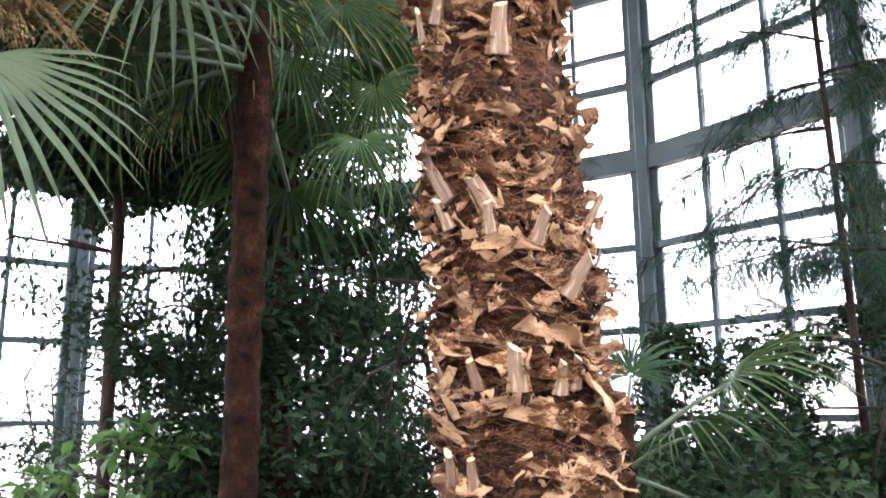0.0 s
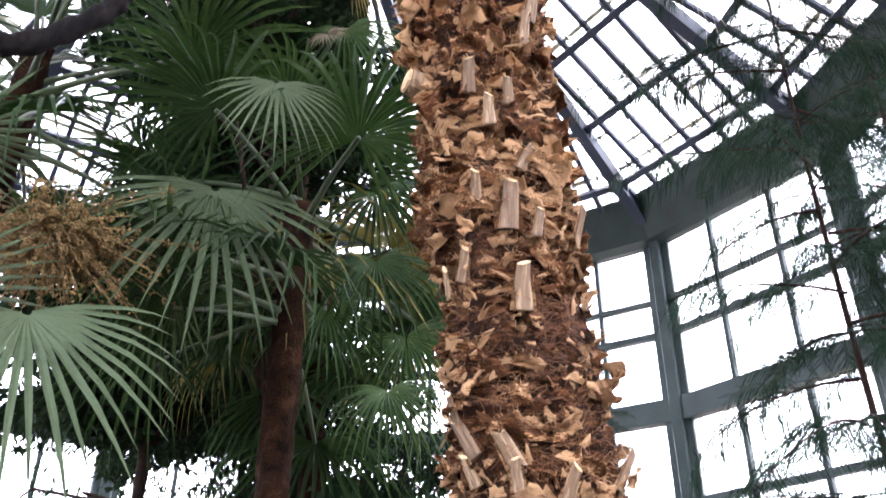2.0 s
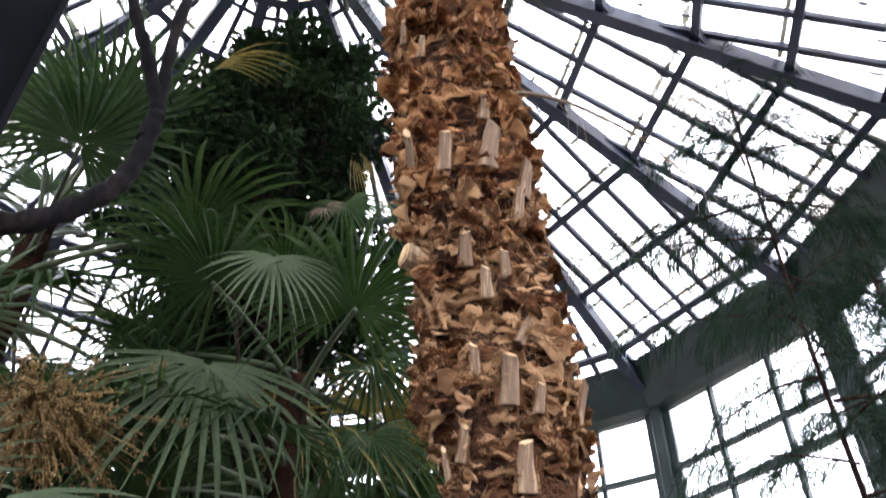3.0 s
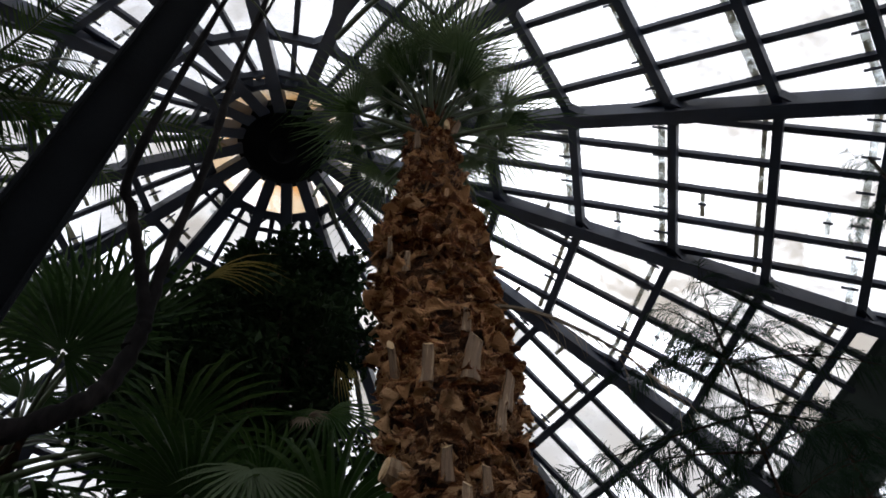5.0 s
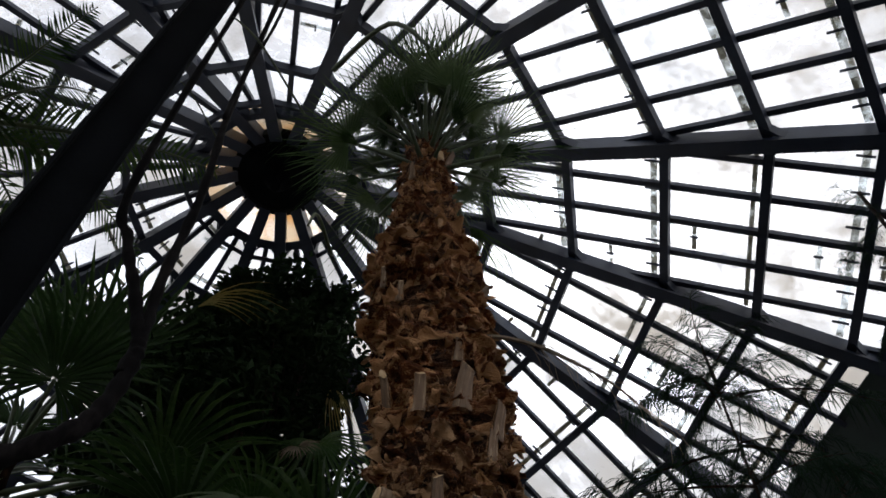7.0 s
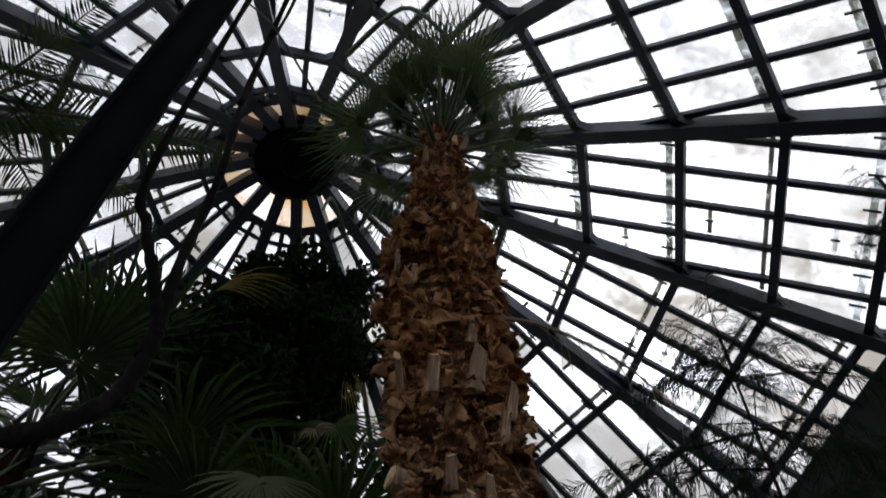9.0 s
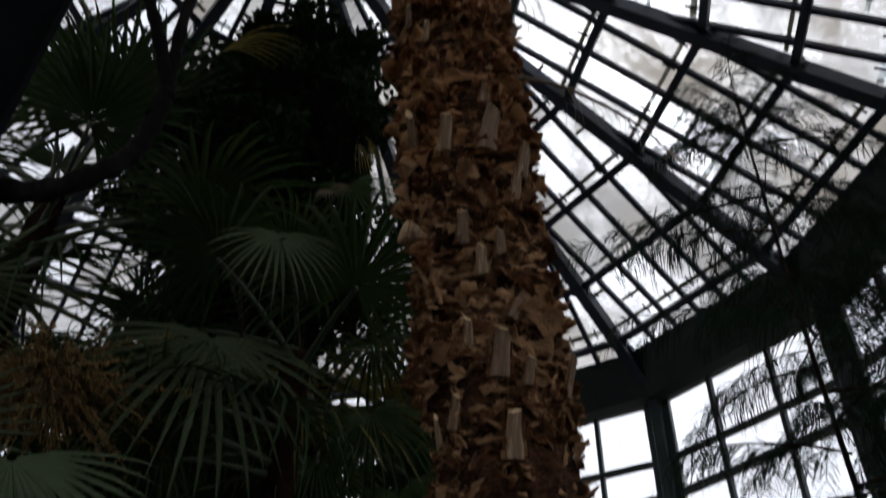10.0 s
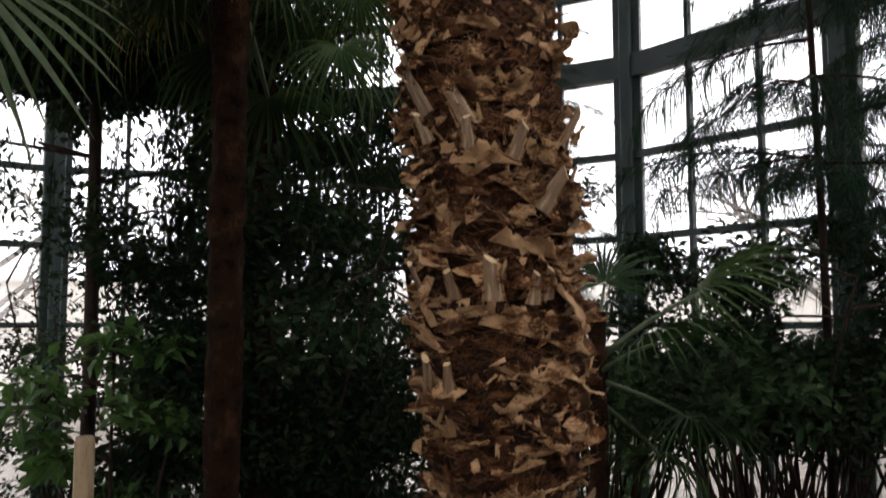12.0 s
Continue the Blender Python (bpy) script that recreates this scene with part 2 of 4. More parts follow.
class Soup:
    """Gathers vertices and faces of one mesh."""

    def __init__(self):
        self.v, self.f, self.s = [], [], []

    def add(self, verts, faces, slot=0):
        k = len(self.v)
        self.v.extend(verts)
        self.f.extend([tuple(i + k for i in f) for f in faces])
        self.s.extend([slot] * len(faces))

    def mesh(self, name, *mats, smooth=False):
        return mesh_of(name, self.v, self.f, *mats, smooth=smooth, slots=self.s)

    def bar(self, a, b, width, depth, up=(0, 0, 1), slot=0, chamfer=0.0):
        """A straight bar from a to b whose top side faces up."""
        a, b = Vector(a), Vector(b)
        d = (b - a).normalized()
        side = d.cross(Vector(up)).normalized()
        top = side.cross(d).normalized()
        w, h, c = width / 2, depth / 2, chamfer
        if c:
            ring = [(-w + c, -h), (w - c, -h), (w, -h + c), (w, h - c), (w - c, h), (-w + c, h), (-w, h - c), (-w, -h + c)]
        else:
            ring = [(-w, -h), (w, -h), (w, h), (-w, h)]
        k = len(ring)
        vs = [p + side * x + top * y for p in (a, b) for x, y in ring]
        fs = [(i, (i + 1) % k, k + (i + 1) % k, k + i) for i in range(k)] + [tuple(reversed(range(k))), tuple(range(k, 2 * k))]
        self.add(vs, fs, slot)

    def tube(self, pts, radii, sides=8, slot=0, closed=True):
        """A round stem along the points."""
        pts = [Vector(p) for p in pts]
        vs, fs = [], []
        ref = Vector((0.31, 0.77, 0.2)).normalized()
        for i, p in enumerate(pts):
            d = (pts[min(i + 1, len(pts) - 1)] - pts[max(i - 1, 0)]).normalized()
            x = d.cross(ref)
            if x.length < 0.05:
                x = d.cross(Vector((1, 0, 0)))
            x.normalize()
            y = d.cross(x)
            r = radii[i] if hasattr(radii, "__len__") else radii
            for s in range(sides):
                a = 2 * math.pi * s / sides
                vs.append(p + x * math.cos(a) * r + y * math.sin(a) * r)
        for i in range(len(pts) - 1):
            for s in range(sides):
                fs.append((i * sides + s, i * sides + (s + 1) % sides, (i + 1) * sides + (s + 1) % sides, (i + 1) * sides + s))
        if closed:
            fs += [tuple(reversed(range(sides))), tuple(range((len(pts) - 1) * sides, len(pts) * sides))]
        self.add(vs, fs, slot)


def curve_points(ctrl, n):
    """Points along a smooth line through the control points."""
    c = [Vector(p) for p in ctrl]
    out = []
    for i in range(len(c) - 1):
        p0, p1, p2, p3 = c[max(i - 1, 0)], c[i], c[i + 1], c[min(i + 2, len(c) - 1)]
        for k in range(n):
            t = k / n
            out.append(0.5 * ((2 * p1) + (p2 - p0) * t + (2 * p0 - 5 * p1 + 4 * p2 - p3) * t * t + (3 * p1 - p0 - 3 * p2 + p3) * t ** 3))
    return out + [c[-1]]


# ---- the glasshouse: sixteen sides, a conical roof of glass ----
AXIS = Vector((-1.657, 4.022, 0))
APEX, SLOPE, RIM, TURN = 10.22, 0.581, 5.62, 3.356
STEP = 22.5
HALF = radians(STEP / 2)
RINGS = [0.84, 1.48, 2.23, 2.95, 3.69, 4.37, 5.02, 5.62]
EAVES = APEX - SLOPE * RIM


def roof_at(angle, r):
    """A point of the roof on the ray at that angle, r running along the ribs."""
    return AXIS + Vector((r * math.cos(angle), r * math.sin(angle), APEX - SLOPE * r))


def facet_at(k, u, v):
    """A point of the k-th face: u metres out along its middle, v metres to its side."""
    m = radians(TURN + STEP * (k + 0.5))
    e, s = Vector((math.cos(m), math.sin(m), 0)), Vector((-math.sin(m), math.cos(m), 0))
    return AXIS + e * u + s * v + Vector((0, 0, APEX - SLOPE * u / math.cos(HALF)))


def facet_up(k):
    m = radians(TURN + STEP * (k + 0.5))
    return Vector((math.cos(m) * SLOPE / math.cos(HALF), math.sin(m) * SLOPE / math.cos(HALF), 1)).normalized()


def build_roof():
    roof = thing("roof", "conical greenhouse roof of dark steel ribs and dirty old glass panes", "roof", kind="structure", at=(AXIS.x, AXIS.y, EAVES))
    inv = Matrix.Translation((-AXIS.x, -AXIS.y, -EAVES))
    rnd = random.Random(4)

    def put(name, soup, *mats, label="", kind=""):
        me = soup.mesh(name, *mats)
        me.transform(inv)
        return part(name, me, roof, label, kind=kind)

    for k in range(16):
        a = radians(TURN + STEP * k)
        s = Soup()
        p, q = roof_at(a, 0.35), roof_at(a, RIM + 0.1)
        s.bar(p - Vector((0, 0, 0.10)), q - Vector((0, 0, 0.10)), 0.085, 0.19, chamfer=0.012)
        s.bar(p - Vector((0, 0, 0.205)), q - Vector((0, 0, 0.205)), 0.12, 0.03)
        put("rib", s, STEEL)
    pitch = 0.318
    for k in range(16):
        up = facet_up(k)
        for j in range(-3, 4):
            v = j * pitch
            u0 = max(abs(v) / math.tan(HALF), RINGS[0] * math.cos(HALF) if j == 0 else 0) + (0.05 if j else 0)
            u1 = RIM * math.cos(HALF)
            s = Soup()
            s.bar(facet_at(k, u0, v) - up * 0.045, facet_at(k, u1, v) - up * 0.045, 0.05, 0.05, up)
            put("glazing_bar", s, STEEL)
        for i, r in enumerate(RINGS[:-1]):
            u, w = r * math.cos(HALF), r * math.sin(HALF)
            s = Soup()
            off = up * 0.10
            s.bar(facet_at(k, u, -w) - off, facet_at(k, u, w) - off, 0.072 if i else 0.09, 0.07, up)
            for side in (-1, 1):
                s.bar(facet_at(k, u + 0.10, side * (w - 0.02)) - off, facet_at(k, u, side * (w - 0.14)) - off, 0.02, 0.08, up)
            put("purlin", s, STEEL)
            if i == 0:
                s = Soup()
                s.bar(facet_at(k, u + 0.14, -w - 0.02) - off, facet_at(k, u + 0.14, w + 0.02) - off, 0.045, 0.06, up)
                put("purlin", s, STEEL)
        for i, r in enumerate(RINGS[1:], 1):
            u = r * math.cos(HALF) - 0.09 - 0.02 * rnd.random()
            w = u * math.tan(HALF) - 0.06
            s = Soup()
            wide = 0.036 + 0.022 * rnd.random()
            s.bar(facet_at(k, u, -w) - up * 0.006, facet_at(k, u, w) - up * 0.006, wide, 0.006, up)
            n = int(2 * w / pitch)
            for c in range(n + 1):
                x = -w + (c + 0.5) * 2 * w / (n + 1)
                s.bar(facet_at(k, u - 0.06, x) - up * 0.02, facet_at(k, u + 0.05, x) - up * 0.02, 0.012, 0.02, up, slot=1)
                if rnd.random() < 0.25:
                    y = u - 0.18 - 0.25 * rnd.random()
                    x0 = math.floor(x / pitch) * pitch
                    s.bar(facet_at(k, y, x0 + 0.03) - up * 0.006, facet_at(k, y, x0 + pitch - 0.03) - up * 0.006, 0.036, 0.006, up)
                    s.bar(facet_at(k, y - 0.03, x0 + 0.16) - up * 0.02, facet_at(k, y + 0.03, x0 + 0.16) - up * 0.02, 0.012, 0.02, up, slot=1)
            put("lap_strip", s, STRIP_GLASS, STEEL)
    rest, rusty = Soup(), Soup()
    made = 0
    for k in range(16):
        mid = TURN + STEP * (k + 0.5)
        near = mid < 160 or mid > 300
        up = facet_up(k)
        edges = [j * pitch for j in range(-4, 5)]
        for j in range(8):
            a, b = edges[j], edges[j + 1]
            for i in range(len(RINGS)):
                r0, r1 = (RINGS[i - 1] if i else 0.45) * math.cos(HALF), RINGS[i] * math.cos(HALF)
                far = max(abs(a), abs(b)) / math.tan(HALF)
                close = min(abs(a), abs(b)) / math.tan(HALF)
                if close >= r1 - 0.02:
                    continue
                t = math.tan(HALF)
                quad = []
                for u, v in ((r0, a), (r1, a), (r1, b), (r0, b)):
                    v = max(-u * t, min(u * t, v))
                    quad.append((u, v))
                low = [facet_at(k, u, v) + up * 0.004 for u, v in quad]
                high = [p + up * 0.004 for p in low]
                fs = [(0, 1, 2, 3), (7, 6, 5, 4), (0, 4, 5, 1), (1, 5, 6, 2), (2, 6, 7, 3), (3, 7, 4, 0)]
                if near and made < 300:
                    made += 1
                    s = Soup()
                    s.add(low + high, fs)
                    put("pane", s, STAINED_GLASS if i < 1 else ROOF_GLASS)
                else:
                    (rusty if i < 1 else rest).add(low + high, fs)
    put("pane", rest, ROOF_GLASS, kind="stuff")
    put("pane", rusty, STAINED_GLASS, label="rust-stained panes round the hub", kind="stuff")
    s = Soup()
    s.tube([AXIS + Vector((0, 0, APEX - 0.50)), AXIS + Vector((0, 0, APEX - 0.42)), AXIS + Vector((0, 0, APEX + 0.12))], [0.36, 0.48, 0.48], 32)
    s.tube([AXIS + Vector((0, 0, APEX - 0.66)), AXIS + Vector((0, 0, APEX - 0.48))], [0.05, 0.16], 16)
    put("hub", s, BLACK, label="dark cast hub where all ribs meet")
    return roof


build_roof()


def rim_at(k, r=RIM):
    a = radians(TURN + STEP * k)
    return AXIS + Vector((r * math.cos(a), r * math.sin(a), 0))


TRANSOMS = [(1.28, 0.06), (2.15, 0.06), (3.02, 0.07), (3.87, 0.07), (4.79, 0.24), (5.63, 0.07), (6.02, 0.05)]


def build_walls():
    for k in range(16):
        a, b = rim_at(k), rim_at(k + 1)
        out = ((a + b) / 2 - AXIS).normalized()
        wall = thing("wall_%d" % (k + 1), "wall bay with added grey plaster panels below to block light, glass above" if ((a + b) / 2).y < 1.6 else "glazed greenhouse wall bay with green steel frame on a stone plinth", "wall", kind="structure", at=((a + b) / 2)[:])
        inv = Matrix.Translation(-((a + b) / 2))

        def put(name, soup, *mats, label=""):
            me = soup.mesh(name, *mats)
            me.transform(inv)
            return part(name, me, wall, label)

        d = (b - a).normalized()
        s = Soup()
        z = Vector((0, 0, 1))
        s.bar(a + z * 0.12, b + z * 0.12, 0.3, 0.34)
        put("plinth", s, PLINTH)
        s = Soup()
        s.bar(a + z * 0.15, a + z * (EAVES - 0.2), 0.29, 0.09, out, chamfer=0.01)
        s.bar(a + z * 0.15 - out * 0.07, a + z * (EAVES - 0.2) - out * 0.07, 0.12, 0.10, out, chamfer=0.01)
        put("column", s, COLUMN_PAINT)
        s = Soup()
        ca, cb = (AXIS - a).normalized(), (AXIS - b).normalized()
        ca.z = cb.z = 0
        ring = [(0.46, EAVES + 0.46 * SLOPE - 0.07), (0.40, EAVES + 0.17), (0.16, EAVES - 0.22), (0.05, EAVES - 0.26), (-0.05, EAVES - 0.26), (-0.05, EAVES + 0.02)]
        vs = [p + c * r + z * h for p, c in ((a, ca), (b, cb)) for r, h in ring]
        s.add(vs, [(i, (i + 1) % 6, 6 + (i + 1) % 6, 6 + i) for i in range(6)])
        put("eaves_beam", s, COLUMN_PAINT, label="broad boxed eaves in dark green paint")
        for h, w in TRANSOMS:
            s = Soup()
            s.bar(a + z * h, b + z * h, 0.08 if w < 0.2 else 0.14, w)
            put("transom", s, COLUMN_PAINT)
        for f in (1 / 3, 2 / 3):
            s = Soup()
            p = a.lerp(b, f)
            s.bar(p + z * 0.28, p + z * EAVES, 0.045, 0.06, out)
            put("mullion", s, COLUMN_PAINT)
        hs = [0.28] + [h for h, w in TRANSOMS] + [EAVES - 0.1]
        for i in range(len(hs) - 1):
            for j in range(3):
                s = Soup()
                p, q = a.lerp(b, j / 3) + out * 0.012, a.lerp(b, (j + 1) / 3) + out * 0.012
                s.add([p + z * hs[i], q + z * hs[i], q + z * hs[i + 1], p + z * hs[i + 1], p + out * 0.004 + z * hs[i], q + out * 0.004 + z * hs[i], q + out * 0.004 + z * hs[i + 1], p + out * 0.004 + z * hs[i + 1]],
                      [(0, 1, 2, 3), (7, 6, 5, 4), (0, 4, 5, 1), (1, 5, 6, 2), (2, 6, 7, 3), (3, 7, 4, 0)])
                # solid lower bays behind the eye, unseen, added to block light from there
                if ((a + b) / 2).y < 1.6 and hs[i + 1] < 2.2:
                    put("panel", s, BLOCK_WALL)
                else:
                    put("pane", s, WALL_GLASS)


build_walls()

# ---- ground ----
g = Soup()
span = 400.0
xs = [math.copysign(abs(t) ** 3, t) * span for t in [i / 30 - 1 for i in range(61)]]
gv = [(x, y + 4, 0.06 * noise.noise(Vector((x * 0.8, y * 0.8, 0))) if abs(x) < 12 and abs(y) < 12 else 0.0) for y in xs for x in xs]
gf = [(i + j * 61, i + 1 + j * 61, i + 1 + (j + 1) * 61, i + (j + 1) * 61) for j in range(60) for i in range(60)]
g.add(gv, gf)
ground = new("ground", g.mesh("ground", SOIL, smooth=True))
tagged(ground, "dark bare soil of the planting beds", "ground", kind="structure")


# ---- palm leaves ----
def fan_blade(seed, count=34, radius=0.5, spread=300, droop=0.25, split=0.42, stem=0.6, fold=0.35, sag=0.15):
    """A fan leaf: its stem leaves the origin along +x, the pleated blade opens at its end."""
    rnd = random.Random(seed)
    s = Soup()
    hub = Vector((stem, 0, -sag * stem))
    da = radians(spread) / count
    for i in range(count):
        a = (i - (count - 1) / 2) * da + rnd.uniform(-0.1, 0.1) * da
        ends = abs(i - (count - 1) / 2) / (count / 2)
        R = radius * (1 - 0.28 * ends ** 2) * rnd.uniform(0.9, 1.06)
        dirv = Vector((math.cos(a), math.sin(a), 0))
        side = Vector((-math.sin(a), math.cos(a), 0))
        bend = droop * rnd.uniform(0.6, 1.4)
        vs, fs = [], []
        secs = (0.03, 0.22, split, 0.62, 0.82, 1.0)
        full = math.tan(da / 2)
        for q in secs:
            w = q * R * full if q <= split else split * R * full * (1 - ((q - split) / (1 - split)) ** 1.6) + 0.0006
            c = hub + dirv * (q * R * (1 - 0.12 * bend * q * q)) + Vector((0, 0, 0.10 * R * math.sin(q * 2.2) - bend * R * q ** 2.6))
            z = w * fold * 1.6
            vs += [c - side * w + Vector((0, 0, z)), c - Vector((0, 0, z * 0.4)), c + side * w + Vector((0, 0, z))]
        for k in range(len(secs) - 1):
            o = k * 3
            fs += [(o, o + 1, o + 4, o + 3), (o + 1, o + 2, o + 5, o + 4)]
        s.add(vs, fs)
    return s


def fan_stem(stem=0.6, sag=0.15, r=0.011):
    s = Soup()
    pts = [Vector((stem * t, 0, -sag * stem * t * t)) for t in (0, 0.25, 0.5, 0.75, 1.0)]
    s.tube(pts, [r * 1.7, r * 1.2, r, r * 0.9, r * 0.8], 7)
    return s


FANS = {}


def fan_kind(kind):
    """Leaf meshes by kind, each built once: (blades, stem)."""
    if kind not in FANS:
        spec = {
            "drape": dict(count=22, radius=0.62, spread=175, droop=0.22, stem=0.55, split=0.3),
            "fold": dict(count=12, radius=0.6, spread=46, droop=0.35, stem=0.5, split=0.4),
            "big": dict(count=34, radius=0.52, spread=300, droop=0.4, stem=0.62, split=0.33),
            "hang": dict(count=30, radius=0.56, spread=235, droop=0.6, stem=0.55, split=0.3),
            "stiff": dict(count=32, radius=0.50, spread=260, droop=0.10, stem=0.55, split=0.36),
            "crown": dict(count=30, radius=0.39, spread=210, droop=0.16, stem=0.36, split=0.22, fold=0.5),
            "wisp": dict(count=13, radius=0.42, spread=70, droop=0.5, stem=0.3, split=0.15, fold=0.5),
            "small": dict(count=26, radius=0.36, spread=260, droop=0.25, stem=0.4),
        }[kind]
        stem = fan_stem(spec["stem"])
        FANS[kind] = ([fan_blade(11 * i + len(kind), **spec) for i in range(3)], stem, {})
    return FANS[kind]


def leaf_on(tree, kind, mat, at, yaw, pitch, roll=0, size=1.0, variant=0, label=""):
    blades, stem, cache = fan_kind(kind)
    key = (variant % 3, mat.name)
    if key not in cache:
        cache[key] = blades[variant % 3].mesh("leaf", mat, smooth=False)
    if "stem" not in cache:
        cache["stem"] = stem.mesh("petiole", PETIOLE, smooth=True)
    m = Matrix.Translation(at) @ Euler((radians(roll), radians(-pitch), radians(yaw)), "XYZ").to_matrix().to_4x4() @ Matrix.Diagonal((size, size, size, 1))
    leaf = part("leaf", cache[key], tree, label, m)
    part("petiole", cache["stem"], leaf)
    return leaf


# ---- the shaggy palm ----
AXIS_X = [(0.00, 0.180), (1.85, 0.155), (2.33, 0.135), (2.74, 0.105), (3.21, 0.055), (3.67, 0.025), (4.47, -0.050), (5.56, -0.055), (5.95, -0.050)]
RADII = [(0.00, 0.190), (1.29, 0.158), (1.85, 0.142), (2.07, 0.173), (2.36, 0.163), (2.66, 0.166), (2.97, 0.156), (3.18, 0.166), (3.63, 0.166), (3.85, 0.180), (4.44, 0.182), (4.71, 0.165), (4.93, 0.120), (5.43, 0.092), (5.75, 0.085)]
TRUNK_Y = 1.70


def between(table, z):
    return float(np.interp(z, [a for a, b in table], [b for a, b in table]))


def trunk_point(angle, z, lift=0.0):
    r = between(RADII, z) + lift
    return Vector((between(AXIS_X, z) + r * math.cos(angle), TRUNK_Y + r * math.sin(angle), z))


def collar_phase(a, z):
    u = z / between([(1.5, 0.085), (2.8, 0.095), (3.6, 0.125)], z) + 1.1 * noise.noise(Vector((math.cos(a) * 1.2, math.sin(a) * 1.2, z * 2.0))) + 0.35 * noise.noise(Vector((math.cos(a) * 4, math.sin(a) * 4, z * 9)))
    return u - math.floor(u)


def collar(a, z):
    """Old leaf sheaths flare outwards to a lip and step back above it."""
    f = collar_phase(a, z)
    return 0.052 * f ** 1.5 * (1 if f < 0.93 else (1 - f) / 0.07) - 0.018


def torn_sheet(rnd, w, h, curl, cols=9, rows=4):
    """A torn scrap of leaf sheath: x across, z up, y away from the trunk."""
    tear, jag = [], rnd.uniform(0.6, 1.0)
    for i in range(cols):
        jag = min(1.2, max(0.3, jag + rnd.uniform(-0.5, 0.5)))
        tear.append(jag)
    skew, warp = rnd.uniform(-0.4, 0.4), rnd.uniform(0, 6)
    grid = []
    for j in range(rows):
        t = j / (rows - 1)
        for i in range(cols):
            x = (i / (cols - 1) - 0.5) * 2
            wide = w * (1 - rnd.uniform(0.1, 0.5) * t)
            y = -0.3 * w * x * x + curl * t ** 1.5 + 0.2 * w * math.sin(3.6 * x + warp + 2.4 * t) * (0.3 + t) + rnd.uniform(-0.003, 0.003)
            grid.append(Vector((x * wide + skew * h * t, y, t * tear[i] * h - 0.3 * h)))
    thick = 0.0025
    vs = grid + [v - Vector((0, thick, 0)) for v in grid]
    fs, o = [], cols * rows
    for j in range(rows - 1):
        for i in range(cols - 1):
            p = j * cols + i
            fs.append((p, p + 1, p + cols + 1, p + cols))
            fs.append((o + p + cols, o + p + cols + 1, o + p + 1, o + p))
    for i in range(cols - 1):
        p = (rows - 1) * cols + i
        fs.append((p, p + 1, o + p + 1, o + p))
    return vs, fs


def husk(seed, mat):
    """A crumpled mat of leaf-sheath fibre that hugs the trunk, with a frayed, wavy upper lip."""
    rnd = random.Random(seed)
    w = rnd.uniform(0.05, 0.095) if seed % 3 else rnd.uniform(0.02, 0.04)
    h, curl = rnd.uniform(0.028, 0.055), rnd.uniform(0.012, 0.034)
    cols, rows = 25, 7
    ph, ph2, ph3, lean = rnd.uniform(0, 6), rnd.uniform(0, 6), rnd.uniform(0, 6), rnd.uniform(-0.6, 0.6)
    peak, twist, fold = rnd.uniform(-0.5, 0.5), rnd.uniform(-0.5, 0.5), rnd.uniform(0.1, 0.75)
    tear = []
    for i in range(cols):
        x = i / (cols - 1) * 2 - 1
        top = 1 - 0.5 * abs(x - peak) ** 2.2 + 0.14 * math.sin(4.5 * x + ph) + 0.07 * math.sin(13 * x + ph2) + rnd.uniform(-0.06, 0.06)
        if rnd.random() < 0.08:
            top -= rnd.uniform(0.15, 0.35)
        tear.append(max(0.25, top))
    grid = []
    for j in range(rows):
        t = j / (rows - 1)
        for i in range(cols):
            x = i / (cols - 1) * 2 - 1
            wave = 0.6 + 0.55 * math.sin(3.4 * x + ph) + 0.25 * math.sin(8.3 * x + ph2)
            lip = curl * t ** 1.5 * wave + 0.005 * math.sin(4 * x + 5 * t + ph3)
            y = -(x * w) ** 2 / (0.26 + 0.4 * t) + lip + twist * x * t * w * 0.6 + rnd.uniform(-0.0012, 0.0012)
            rise = t * tear[i] * h * (1 - fold * t * t * (0.5 + 0.5 * math.sin(2.7 * x + ph3)))
            grid.append(Vector((x * w * (1 - 0.10 * t) + lean * h * t + 0.005 * t * math.sin(9 * x + ph), y, rise - 0.45 * h)))
    thick = 0.003
    vs = grid + [v - Vector((0, thick, 0)) for v in grid]
    fs, o = [], cols * rows
    for j in range(rows - 1):
        for i in range(cols - 1):
            p = j * cols + i
            fs.append((p, p + 1, p + cols + 1, p + cols))
            fs.append((o + p + cols, o + p + cols + 1, o + p + 1, o + p))
    for i in range(cols - 1):
        p = (rows - 1) * cols + i
        fs.append((p, p + 1, o + p + 1, o + p))
    s = Soup()
    s.add(vs, fs)
    # frayed threads standing off the lip
    for _ in range(14):
        i = rnd.randrange(1, cols - 1)
        p = grid[(rows - 1) * cols + i]
        d = Vector((rnd.gauss(0, 0.7), rnd.uniform(-0.1, 0.6), rnd.uniform(-0.3, 0.8))).normalized() * rnd.uniform(0.008, 0.03)
        e = Vector((0.0006, 0, 0.0004))
        q = p + d * 0.5 + Vector((0, 0, 0.003))
        s.add([p - e, p + e, q + e, q - e, p + d], [(0, 1, 2, 3), (3, 2, 4)])
    return s.mesh("leaf_base", mat, smooth=True)


